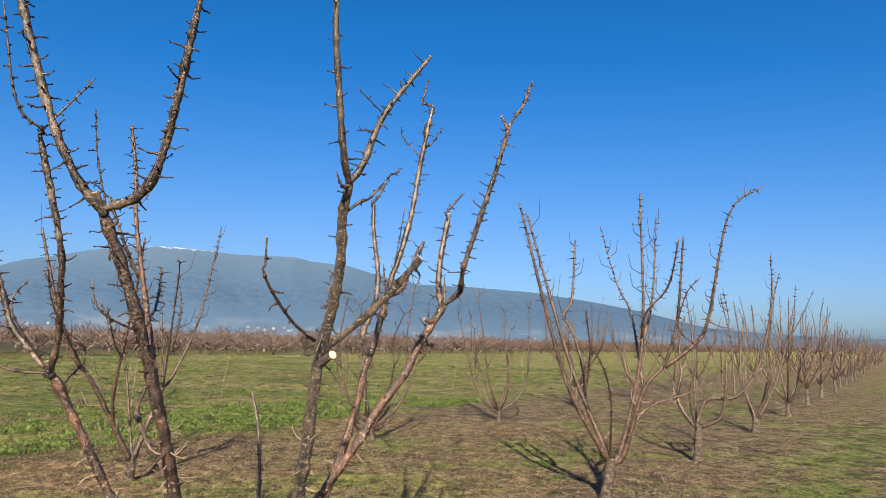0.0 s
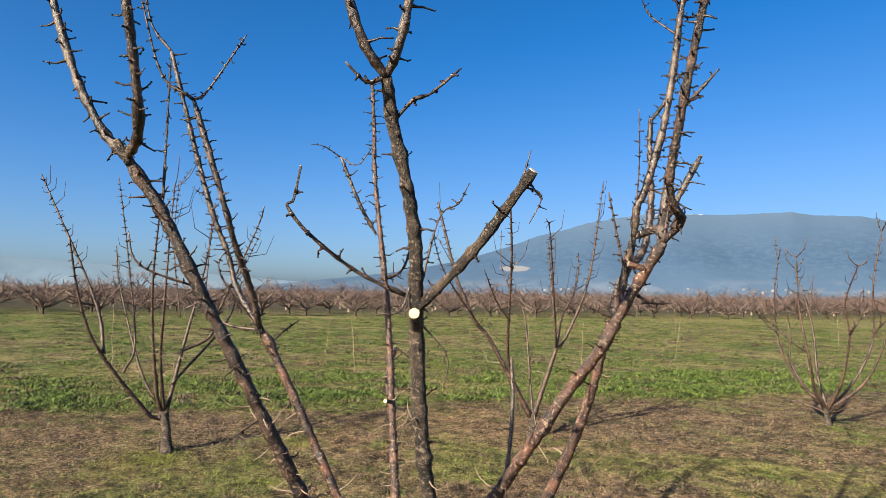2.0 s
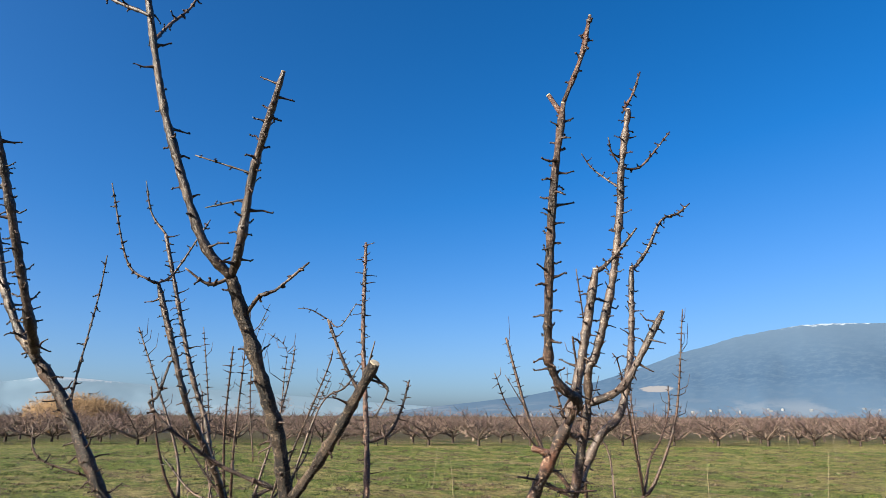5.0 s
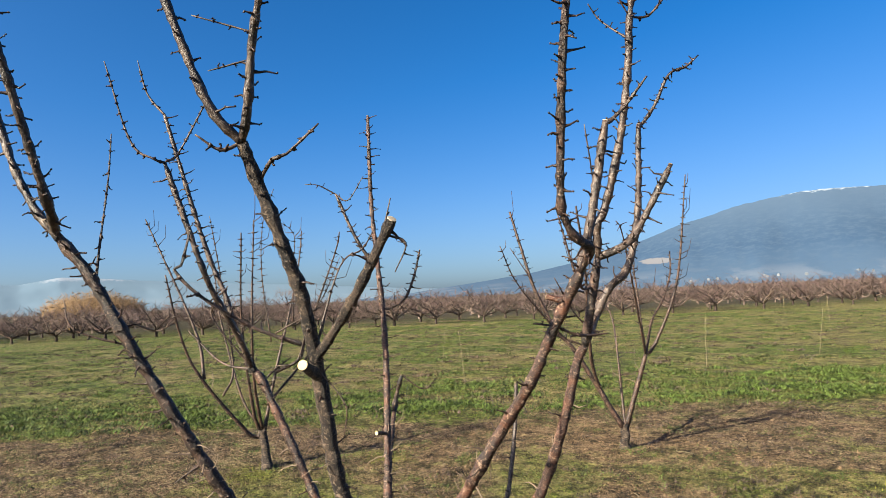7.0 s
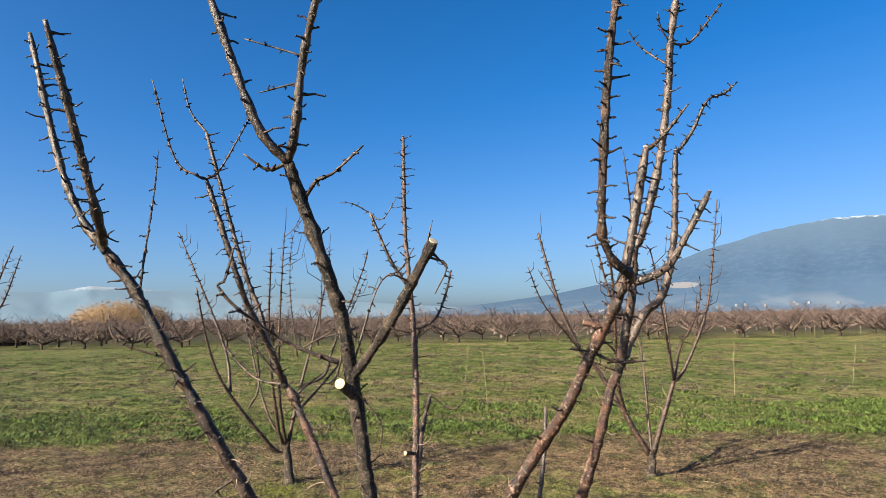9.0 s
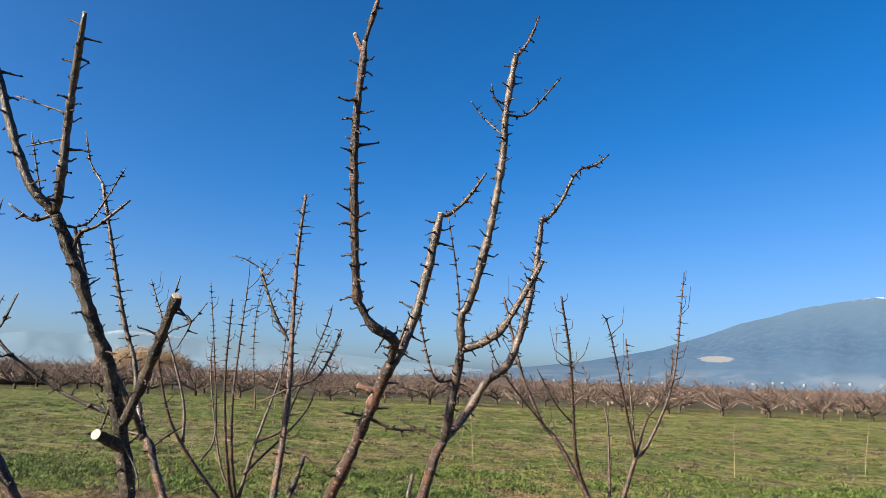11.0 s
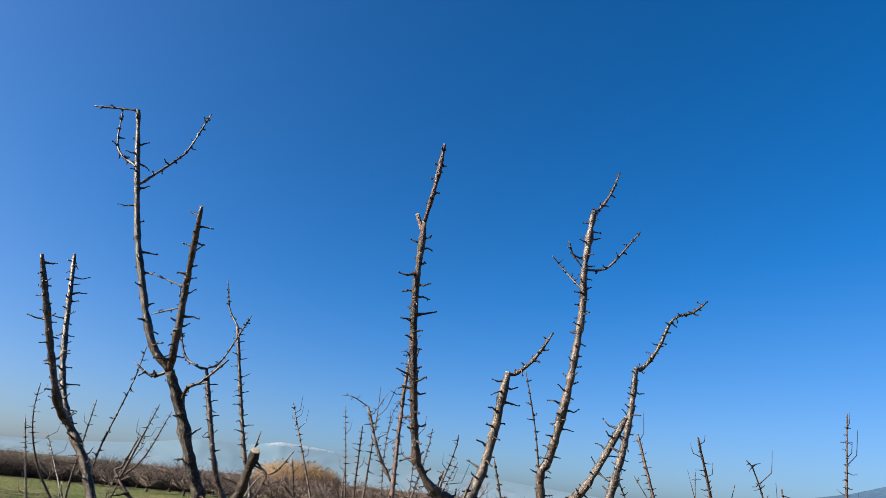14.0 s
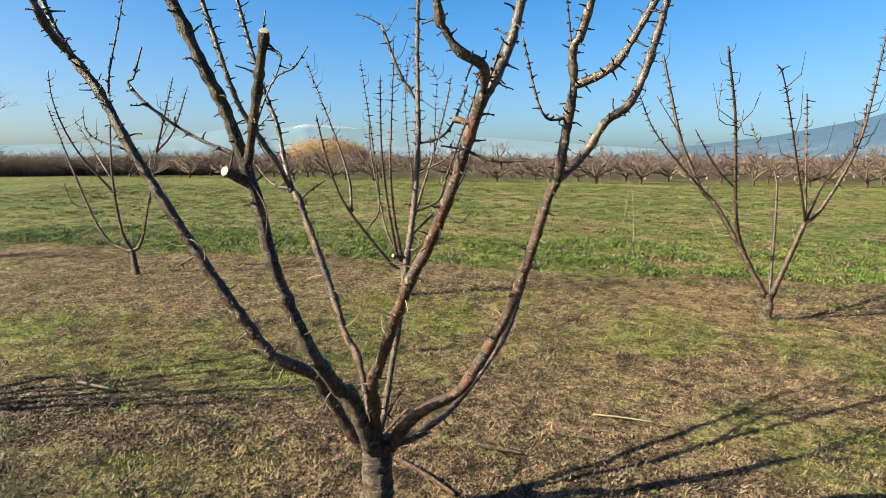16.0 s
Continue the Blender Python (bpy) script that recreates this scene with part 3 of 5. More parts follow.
# white walls dimmed and blued by colour to stand for distance haze
WALLS = plain("village_walls", (0.06, 0.08, 0.11), (0.15, 0.165, 0.18), 0.02, 0.9)
r = random.Random(31)
hv, hf = [], []
for _ in range(44):
    deg = r.choice((r.uniform(-50, 12), r.gauss(-14, 4), r.gauss(-30, 4), r.gauss(-44, 3)))
    c = hill(deg, r.uniform(0.07, 0.115))
    c.z += 3
    a, wx, wy, h = r.uniform(0, 3.14), r.uniform(3, 7), r.uniform(3, 5), r.uniform(1.5, 3.0)
    ux, uy = Vector((math.cos(a), math.sin(a), 0)), Vector((-math.sin(a), math.cos(a), 0))
    k = len(hv)
    hv += [tuple(c + ux * wx * sx + uy * wy * sy + Vector((0, 0, z))) for z in (-16, h) for sx, sy in ((-1, -1), (1, -1), (1, 1), (-1, 1))]
    hv += [tuple(c + ux * wx * sx + Vector((0, 0, h + 2.0))) for sx in (-1, 1)]
    hf += [(k, k + 1, k + 5, k + 4), (k + 1, k + 2, k + 6, k + 5), (k + 2, k + 3, k + 7, k + 6), (k + 3, k, k + 4, k + 7), (k + 4, k + 5, k + 9, k + 8), (k + 6, k + 7, k + 8, k + 9), (k + 5, k + 6, k + 9), (k + 7, k + 4, k + 8)]
town = bpy.data.meshes.new("village")
town.from_pydata(hv, [], hf)
town.materials.append(WALLS)
tagged(new("village", town), "far village of small pale houses at the mountain foot", "village", kind="stuff")

# ---- the pruned plum tree in the foreground ----
plum = thing("plum_tree", (-0.80, 2.91, 0), "large vase-shaped bare plum tree, heavily pruned, reddish-brown bark with spurs", "tree", "plum trees in the rows")
rng = random.Random(11)
trunk(plum, rng, (-0.81, 2.915, 0), (-0.795, 2.905, 0.37), 0.064, 0.060, None, 24)
limb(plum, rng, 0.03, 0.016, (-0.798, 2.897, 0.320), (-0.790, 2.810, 0.396), (-0.762, 2.696, 0.610), (-0.738, 2.662, 0.679), (-0.720, 2.515, 0.766), (-0.720, 2.456, 0.837), (-0.715, 2.256, 1.174), (-0.738, 2.064, 1.529), (-0.769, 1.975, 1.717), (-0.790, 1.888, 1.850), bark=BARK, from_start=0.25, cut=None, single=True)
limb(plum, rng, 0.0135, 0.0085, (-0.790, 1.888, 1.850), (-0.844, 1.835, 1.938), (-0.902, 1.773, 2.119), (-0.996, 1.688, 2.524), bark=BARK_TOP, cut=CUT_OLD, single=True)
limb(plum, rng, 0.0135, 0.0085, (-0.790, 1.888, 1.850), (-0.637, 1.842, 1.944), (-0.497, 1.704, 2.372), bark=BARK_TOP, cut=CUT_OLD, single=True)
limb(plum, rng, 0.033, 0.018, (-0.754, 2.900, 0.351), (-0.681, 2.857, 0.401), (-0.572, 2.764, 0.648), (-0.514, 2.714, 0.695), (-0.412, 2.643, 0.818), (-0.383, 2.604, 0.888), (-0.336, 2.501, 1.147), (-0.302, 2.442, 1.412), (-0.246, 2.372, 1.638), (-0.217, 2.312, 1.770), (-0.207, 2.247, 1.924), (-0.183, 2.200, 2.015), bark=BARK_OLD, from_start=0.3, spurs=0.04, single=True, slim=0.79)
limb(plum, rng, 0.0155, 0.0085, (-0.183, 2.200, 2.015), (-0.194, 2.129, 2.097), (-0.208, 2.048, 2.307), (-0.214, 1.996, 2.476), (-0.204, 1.914, 2.829), bark=BARK_TOP, cut=CUT_OLD, spurs=0.034, single=True)
limb(plum, rng, 0.0125, 0.007, (-0.183, 2.200, 2.015), (-0.139, 2.200, 2.088), (-0.080, 2.195, 2.245), (0.063, 2.194, 2.445), bark=BARK_TOP, cut=CUT_OLD, single=True)
limb(plum, rng, 0.018, 0.0165, (-0.296, 2.413, 1.487), (-0.252, 2.428, 1.512), (-0.110, 2.445, 1.638), (0.041, 2.468, 1.815), bark=BARK_OLD, cut=CUT_GREY, spurs=0.08, single=True)
limb(plum, rng, 0.008, 0.0045, (-0.306, 2.398, 1.520), (-0.354, 2.274, 1.577), (-0.395, 2.153, 1.666), (-0.413, 2.102, 1.730), (-0.410, 2.118, 1.739), (-0.418, 2.144, 1.829), bark=BARK, spurs=0.06, cut=CUT_OLD)
limb(plum, rng, 0.022, 0.008, (-0.852, 2.923, 0.310), (-0.902, 2.986, 0.554), (-1.029, 3.080, 0.918), (-1.204, 3.198, 1.461), (-1.344, 3.240, 2.031), (-1.377, 3.255, 2.283), (-1.440, 3.292, 2.543), bark=BARK_RED, from_start=0.4, cut=CUT_OLD)
limb(plum, rng, 0.009, 0.007, (-1.310, 3.220, 1.790), (-1.344, 3.148, 1.921), (-1.405, 3.082, 2.133), bark=BARK_TOP, cut=CUT_OLD)
limb(plum, rng, 0.008, 0.0045, (-1.292, 3.229, 1.579), (-1.282, 3.352, 1.620), (-1.293, 3.427, 1.729), (-1.315, 3.485, 1.865), bark=BARK, cut=CUT_OLD)
limb(plum, rng, 0.012, 0.0105, (-1.010, 3.065, 0.890), (-1.275, 3.280, 1.134), (-1.273, 3.322, 1.276), bark=BARK, cut=CUT_OLD)
limb(plum, rng, 0.021, 0.018, (-0.854, 2.916, 0.310), (-0.996, 2.875, 0.636), (-1.060, 2.826, 0.750), (-1.149, 2.781, 0.938), (-1.298, 2.670, 1.308), (-1.326, 2.636, 1.371), bark=BARK_RED, from_start=0.3)
limb(plum, rng, 0.0135, 0.0095, (-1.326, 2.636, 1.371), (-1.265, 2.560, 1.510), (-1.210, 2.450, 1.680), (-1.190, 2.387, 1.823), (-1.237, 2.284, 2.180), bark=BARK_TOP, cut=CUT_OLD)
limb(plum, rng, 0.0135, 0.008, (-1.326, 2.636, 1.371), (-1.467, 2.614, 1.537), (-1.509, 2.595, 1.670), (-1.557, 2.520, 1.909), (-1.629, 2.383, 2.474), bark=BARK_TOP, cut=CUT_OLD)
limb(plum, rng, 0.026, 0.0195, (-0.753, 2.902, 0.351), (-0.481, 2.830, 0.715), (-0.418, 2.838, 0.797), (-0.206, 2.884, 1.114), (-0.134, 2.927, 1.241), (-0.028, 2.953, 1.388), (0.023, 2.977, 1.499), (0.130, 3.000, 1.680), bark=BARK_RED, from_start=0.25, spurs=0.032, single=True)
limb(plum, rng, 0.0128, 0.0082, (0.130, 3.000, 1.680), (0.190, 2.975, 1.735), (0.198, 2.910, 1.768), (0.202, 2.873, 1.813), (0.216, 2.848, 1.870), (0.314, 2.777, 2.181), (0.380, 2.758, 2.415), bark=BARK, cut=CUT_GREY, single=True)
limb(plum, rng, 0.0075, 0.0052, (0.380, 2.758, 2.415), (0.438, 2.761, 2.510), (0.469, 2.763, 2.603), bark=BARK_RED, cut=CUT_OLD, reach=0.012)
limb(plum, rng, 0.0155, 0.0125, (0.120, 3.000, 1.650), (0.102, 3.091, 1.833), (0.140, 3.134, 2.108), bark=BARK_TOP, cut=CUT_GREY, single=True)
limb(plum, rng, 0.0075, 0.004, (0.140, 3.134, 2.108), (0.128, 3.160, 2.108), (0.151, 3.210, 2.158), (0.212, 3.239, 2.233), bark=BARK_TOP, reach=0.018)
limb(plum, rng, 0.032, 0.0195, (-0.776, 2.923, 0.333), (-0.719, 2.946, 0.360), (-0.619, 2.991, 0.491), (-0.518, 3.052, 0.590), (-0.461, 3.122, 0.647), (-0.418, 3.172, 0.721), (-0.340, 3.278, 0.963), (-0.281, 3.332, 1.171), (-0.245, 3.383, 1.384), (-0.225, 3.405, 1.440), bark=BARK_RED, from_start=0.4, spurs=0.03)
limb(plum, rng, 0.019, 0.017, (-0.225, 3.405, 1.440), (-0.155, 3.417, 1.740), bark=BARK)
limb(plum, rng, 0.016, 0.0105, (-0.155, 3.417, 1.740), (-0.130, 3.396, 1.851), (-0.113, 3.417, 1.901), (-0.054, 3.449, 2.134), (-0.018, 3.472, 2.393), (0.006, 3.463, 2.538), (0.045, 3.473, 2.748), bark=BARK_TOP, cut=CUT_GREY, single=True)
limb(plum, rng, 0.0065, 0.004, (0.045, 3.473, 2.748), (-0.013, 3.533, 2.794), (-0.002, 3.573, 2.861), (0.016, 3.602, 2.952), bark=BARK_RED, reach=0.012)
limb(plum, rng, 0.0145, 0.0105, (-0.155, 3.417, 1.740), (-0.096, 3.485, 1.777), (-0.071, 3.540, 1.836), (0.013, 3.628, 2.050), bark=BARK_TOP, cut=CUT_OLD, single=True)
limb(plum, rng, 0.018, 0.011, (-0.225, 3.405, 1.440), (-0.284, 3.541, 1.534), (-0.258, 3.598, 1.636), (-0.244, 3.667, 1.685), (-0.237, 3.709, 1.755), (-0.239, 3.760, 1.882), (-0.268, 3.828, 2.046), (-0.289, 3.869, 2.186), (-0.291, 3.884, 2.295), bark=BARK_TOP, cut=CUT_OLD, single=True)
limb(plum, rng, 0.0085, 0.004, (-0.291, 3.884, 2.295), (-0.307, 3.927, 2.304), (-0.268, 3.973, 2.384), (-0.220, 4.012, 2.503), (-0.186, 4.083, 2.538), (-0.154, 4.133, 2.587), bark=BARK_TOP, reach=0.018)
limb(plum, rng, 0.005, 0.0025, (-0.810, 1.989, 1.729), (-0.821, 1.997, 1.811), (-0.899, 2.036, 2.041), (-0.926, 2.050, 2.190), bark=BARK, spurs=0.03, reach=0.02, sides=6, name="shoot")
limb(plum, rng, 0.004, 0.0018, (-0.209, 1.972, 2.570), (-0.285, 2.019, 2.675), (-0.300, 2.056, 2.733), (-0.314, 2.082, 2.789), (-0.310, 2.124, 2.940), bark=SPUR_BARK, spurs=0.028, reach=0.012, sides=6, step=0.012, slim=1.1, name="shoot")
limb(plum, rng, 0.004, 0.0018, (-0.204, 1.956, 2.632), (-0.347, 1.860, 2.747), (-0.372, 1.833, 2.913), bark=SPUR_BARK, spurs=0.028, reach=0.012, sides=6, step=0.012, slim=1.1, name="shoot")
limb(plum, rng, 0.003, 0.0018, (-0.204, 1.914, 2.829), (-0.233, 1.782, 2.821), bark=SPUR_BARK, spurs=0.028, reach=0.012, sides=6, step=0.012, slim=1.1, name="shoot")
limb(plum, rng, 0.0045, 0.0018, (-1.237, 2.284, 2.180), (-1.203, 2.240, 2.182), (-1.249, 2.169, 2.252), (-1.270, 2.088, 2.544), bark=SPUR_BARK, spurs=0.028, reach=0.012, sides=6, step=0.012, slim=1.1, name="shoot")
limb(plum, rng, 0.004, 0.0018, (-1.237, 2.284, 2.180), (-1.251, 2.341, 2.229), (-1.151, 2.428, 2.435), bark=SPUR_BARK, spurs=0.028, reach=0.012, sides=6, step=0.012, slim=1.1, name="shoot")
limb(plum, rng, 0.005, 0.0018, (-1.629, 2.383, 2.474), (-1.679, 2.325, 2.574), (-1.687, 2.288, 2.721), bark=SPUR_BARK, spurs=0.028, reach=0.012, sides=6, step=0.012, slim=1.1, name="shoot")
limb(plum, rng, 0.0045, 0.002, (-0.183, 2.200, 2.015), (-0.197, 2.154, 1.996), (-0.208, 2.100, 2.029), bark=SPUR_BARK, spurs=0.028, reach=0.012, sides=6, step=0.012, slim=1.1, name="shoot")
limb(plum, rng, 0.0045, 0.002, (-0.207, 2.247, 1.924), (-0.151, 2.261, 1.974), (-0.132, 2.289, 1.986), (-0.090, 2.355, 2.058), bark=SPUR_BARK, spurs=0.028, reach=0.012, sides=6, step=0.012, slim=1.1, name="shoot")
limb(plum, rng, 0.0042, 0.0018, (0.006, 3.463, 2.538), (0.020, 3.517, 2.543), (0.041, 3.555, 2.570), (0.100, 3.630, 2.687), bark=SPUR_BARK, spurs=0.028, reach=0.012, sides=6, step=0.012, slim=1.1, name="shoot")
limb(plum, rng, 0.003, 0.0018, (-0.006, 3.467, 2.465), (-0.102, 3.446, 2.561), (-0.114, 3.399, 2.615), bark=SPUR_BARK, spurs=0.028, reach=0.012, sides=6, step=0.012, slim=1.1, name="shoot")
limb(plum, rng, 0.003, 0.0018, (0.006, 3.463, 2.538), (0.005, 3.417, 2.586), (0.011, 3.396, 2.633), bark=SPUR_BARK, spurs=0.028, reach=0.012, sides=6, step=0.012, slim=1.1, name="shoot")
limb(plum, rng, 0.004, 0.002, (-0.185, 3.415, 1.641), (-0.146, 3.305, 1.654), (-0.162, 3.240, 1.881), bark=SPUR_BARK, spurs=0.028, reach=0.012, sides=6, step=0.012, slim=1.1, name="shoot")
limb(plum, rng, 0.003, 0.0015, (-0.155, 3.417, 1.740), (-0.106, 3.359, 1.978), (-0.074, 3.295, 2.169), bark=SPUR_BARK, spurs=0.028, reach=0.012, sides=6, step=0.012, slim=1.1, name="shoot")
limb(plum, rng, 0.003, 0.0015, (-0.278, 2.413, 1.496), (-0.283, 2.500, 1.724), (-0.269, 2.564, 1.773), (-0.265, 2.606, 1.835), bark=SPUR_BARK, spurs=0.028, reach=0.012, sides=6, step=0.012, slim=1.1, name="shoot")
limb(plum, rng, 0.0022, 0.0012, (-0.080, 2.195, 2.245), (-0.152, 2.080, 2.286), bark=SPUR_BARK, spurs=0.028, reach=0.012, sides=6, step=0.012, slim=1.1, name="shoot")
limb(plum, rng, 0.0022, 0.0012, (-0.104, 2.197, 2.191), (-0.155, 2.116, 2.165), bark=SPUR_BARK, spurs=0.028, reach=0.012, sides=6, step=0.012, slim=1.1, name="shoot")
limb(plum, rng, 0.0025, 0.0014, (-1.405, 3.082, 2.133), (-1.431, 3.005, 2.174), (-1.461, 2.954, 2.179), bark=SPUR_BARK, spurs=0.028, reach=0.012, sides=6, step=0.012, slim=1.1, name="shoot")
limb(plum, rng, 0.0025, 0.0014, (-1.405, 3.082, 2.133), (-1.285, 3.081, 2.087), (-1.233, 3.134, 2.191), bark=SPUR_BARK, spurs=0.028, reach=0.012, sides=6, step=0.012, slim=1.1, name="shoot")
limb(plum, rng, 0.004, 0.002, (0.130, 3.000, 1.680), (0.128, 3.052, 1.807), bark=SPUR_BARK, spurs=0.028, reach=0.012, sides=6, step=0.012, slim=1.1, name="shoot")
limb(plum, rng, 0.004, 0.002, (0.044, 2.981, 1.537), (0.071, 3.049, 1.507), (0.099, 3.136, 1.507), bark=SPUR_BARK, spurs=0.028, reach=0.012, sides=6, step=0.012, slim=1.1, name="shoot")
limb(plum, rng, 0.003, 0.002, (0.044, 2.981, 1.537), (0.023, 2.920, 1.547), bark=SPUR_BARK, spurs=0.028, reach=0.012, sides=6, step=0.012, slim=1.1, name="shoot")
limb(plum, rng, 0.004, 0.0015, (-0.715, 2.256, 1.174), (-0.733, 2.178, 1.125), bark=SPUR_BARK, spurs=0.028, reach=0.012, sides=6, step=0.012, slim=1.1, name="shoot")
limb(plum, rng, 0.003, 0.0015, (-0.738, 2.064, 1.529), (-0.790, 1.929, 1.586), (-0.810, 1.905, 1.671), bark=SPUR_BARK, spurs=0.028, reach=0.012, sides=6, step=0.012, slim=1.1, name="shoot")
limb(plum, rng, 0.0035, 0.002, (-1.326, 2.636, 1.371), (-1.404, 2.499, 1.600), (-1.400, 2.565, 1.715), bark=SPUR_BARK, spurs=0.028, reach=0.012, sides=6, step=0.012, slim=1.1, name="shoot")
limb(plum, rng, 0.004, 0.002, (-1.298, 2.670, 1.308), (-1.295, 2.696, 1.346), (-1.276, 2.784, 1.410), bark=SPUR_BARK, spurs=0.028, reach=0.012, sides=6, step=0.012, slim=1.1, name="shoot")
limb(plum, rng, 0.0025, 0.0012, (0.011, 2.460, 1.783), (0.030, 2.473, 1.866), bark=SPUR_BARK, spurs=0.028, reach=0.012, sides=6, step=0.012, slim=1.1, name="shoot")
limb(plum, rng, 0.0025, 0.0012, (0.011, 2.460, 1.783), (0.039, 2.505, 1.760), (0.018, 2.486, 1.694), bark=SPUR_BARK, spurs=0.028, reach=0.012, sides=6, step=0.012, slim=1.1, name="shoot")
limb(plum, rng, 0.003, 0.0015, (-0.272, 2.392, 1.560), (-0.297, 2.373, 1.480), (-0.336, 2.333, 1.470), bark=SPUR_BARK, spurs=0.028, reach=0.012, sides=6, step=0.012, slim=1.1, name="shoot")
limb(plum, rng, 0.005, 0.002, (-1.326, 2.636, 1.371), (-1.459, 2.554, 1.399), (-1.603, 2.461, 1.535), bark=SPUR_BARK, spurs=0.028, reach=0.012, sides=6, step=0.012, slim=1.1, name="shoot")
limb(plum, rng, 0.002, 0.0012, (-0.293, 2.424, 1.463), (-0.222, 2.470, 1.366), (-0.230, 2.468, 1.283), bark=SPUR_BARK, spurs=0.028, reach=0.012, sides=6, step=0.012, slim=1.1, name="shoot")
limb(plum, rng, 0.003, 0.0018, (-1.273, 3.322, 1.276), (-1.222, 3.408, 1.209), (-1.179, 3.460, 1.260), bark=SPUR_BARK, spurs=0.028, reach=0.012, sides=6, step=0.012, slim=1.1, name="shoot")
limb(plum, rng, 0.003, 0.0018, (-0.225, 3.405, 1.440), (-0.303, 3.282, 1.498), bark=SPUR_BARK, spurs=0.028, reach=0.012, sides=6, step=0.012, slim=1.1, name="shoot")
# the freshly sawn stubs
limb(plum, rng, 0.023, 0.019, (-0.300, 2.438, 1.435), (-0.272, 2.402, 1.455), (-0.236, 2.362, 1.475), bark=BARK_OLD, spurs=0, cut=CUT, sides=12, step=0.012, name="stub")
limb(plum, rng, 0.012, 0.011, (-1.060, 3.10, 1.075), (-1.052, 3.072, 1.082), (-1.040, 3.042, 1.088), bark=BARK, spurs=0, cut=CUT, step=0.012, name="stub")
limb(plum, rng, 0.010, 0.008, (0.372, 2.76, 2.390), (0.357, 2.752, 2.420), (0.345, 2.747, 2.445), bark=BARK_RED, spurs=0, cut=CUT, step=0.012, name="stub")
limb(plum, rng, 0.020, 0.014, (-0.785, 1.893, 1.840), (-0.795, 1.872, 1.875), (-0.80, 1.862, 1.895), bark=BARK_OLD, spurs=0, cut=CUT_OLD, step=0.012, name="stub")
limb(plum, rng, 0.024, 0.019, (-1.322, 2.640, 1.360), (-1.333, 2.632, 1.390), (-1.34, 2.625, 1.415), bark=BARK_OLD, spurs=0, cut=CUT_OLD, step=0.012, name="stub")
limb(plum, rng, 0.014, 0.012, (0.085, 2.985, 1.605), (0.062, 2.965, 1.612), (0.046, 2.952, 1.618), bark=BARK_RED, spurs=0, cut=CUT_OLD, step=0.012, name="stub")
limb(plum, rng, 0.020, 0.013, (-0.74, 2.93, 0.34), (-0.68, 3.02, 0.395), (-0.63, 3.08, 0.44), bark=BARK_OLD, spurs=0.1, cut=CUT_OLD, name="stub")
limb(plum, rng, 0.007, 0.004, (-0.78, 2.91, 0.38), (-0.755, 2.945, 0.48), (-0.71, 3.00, 0.60), bark=BARK_RED, spurs=0.05, name="shoot")
limb(plum, rng, 0.009, 0.006, (-0.74, 2.92, 0.40), (-0.70, 2.975, 0.48), (-0.67, 3.01, 0.53), bark=BARK_RED, spurs=0.05, cut=CUT_OLD, name="shoot")

limb(plum, rng, 0.016, 0.011, (-0.77, 2.935, 0.33), (-0.748, 3.005, 0.355), (-0.742, 3.10, 0.402), (-0.737, 3.224, 0.487), (-0.742, 3.363, 0.643), (-0.745, 3.47, 0.80), (-0.798, 3.582, 1.06), (-0.86, 3.659, 1.232), bark=BARK_TOP, spurs=0.06, cut=CUT_OLD, from_start=0.2)

# ---- the rows of plum trees ----
ROW_LABEL = "bare vase-shaped plum tree with upright spurred limbs in the orchard row"
ROW = dict(bark=BARK_FAR, spurs=0.030, reach=0.042, stout=1.45, whips=0.12, slim=1.0, sides=6, step=0.06, from_start=0.35, cut=None)

row_tree = thing("plum_tree", (-3.08, 7.17, 0), ROW_LABEL, "tree", "plum trees in the rows")
rng = random.Random(31)
trunk(row_tree, rng, (-3.08, 7.17, 0), (-3.06, 7.16, 0.25), 0.04576, 0.0416, BARK_OLD, 10)
limb(row_tree, rng, 0.03, 0.012, (-3.07, 7.14, 0.22), (-3.35, 6.79, 1.02), (-3.44, 6.65, 1.21), (-3.50, 6.57, 1.42), (-3.59, 6.48, 1.73), (-3.76, 6.37, 2.50), **ROW)
limb(row_tree, rng, 0.022, 0.009, (-3.21, 7.01, 0.57), (-3.12, 6.78, 0.96), (-2.85, 6.46, 1.83), (-2.67, 6.18, 2.40), **ROW)
limb(row_tree, rng, 0.018, 0.006, (-3.06, 7.17, 0.22), (-3.40, 7.50, 1.28), (-3.51, 7.42, 1.50), (-3.66, 7.38, 1.87), **ROW)
limb(row_tree, rng, 0.03, 0.02, (-3.06, 7.19, 0.22), (-2.87, 7.33, 0.95), **ROW)
limb(row_tree, rng, 0.02, 0.005, (-2.87, 7.33, 0.95), (-2.82, 7.44, 1.06), (-2.65, 7.64, 1.70), (-2.47, 7.64, 2.77), **ROW)
limb(row_tree, rng, 0.017, 0.007, (-2.87, 7.33, 0.95), (-2.97, 7.61, 1.28), (-2.99, 7.86, 1.49), (-3.06, 8.13, 1.78), (-3.14, 8.27, 2.04), **ROW)
limb(row_tree, rng, 0.013, 0.007, (-2.87, 7.33, 0.95), (-3.01, 7.38, 2.10), **ROW)
limb(row_tree, rng, 0.014, 0.005, (-2.87, 7.33, 0.95), (-2.51, 6.63, 2.08), (-2.47, 6.48, 2.25), **ROW)
limb(row_tree, rng, 0.013, 0.005, (-3.40, 6.84, 1.02), (-3.39, 6.11, 1.69), (-3.33, 5.82, 2.09), **ROW)
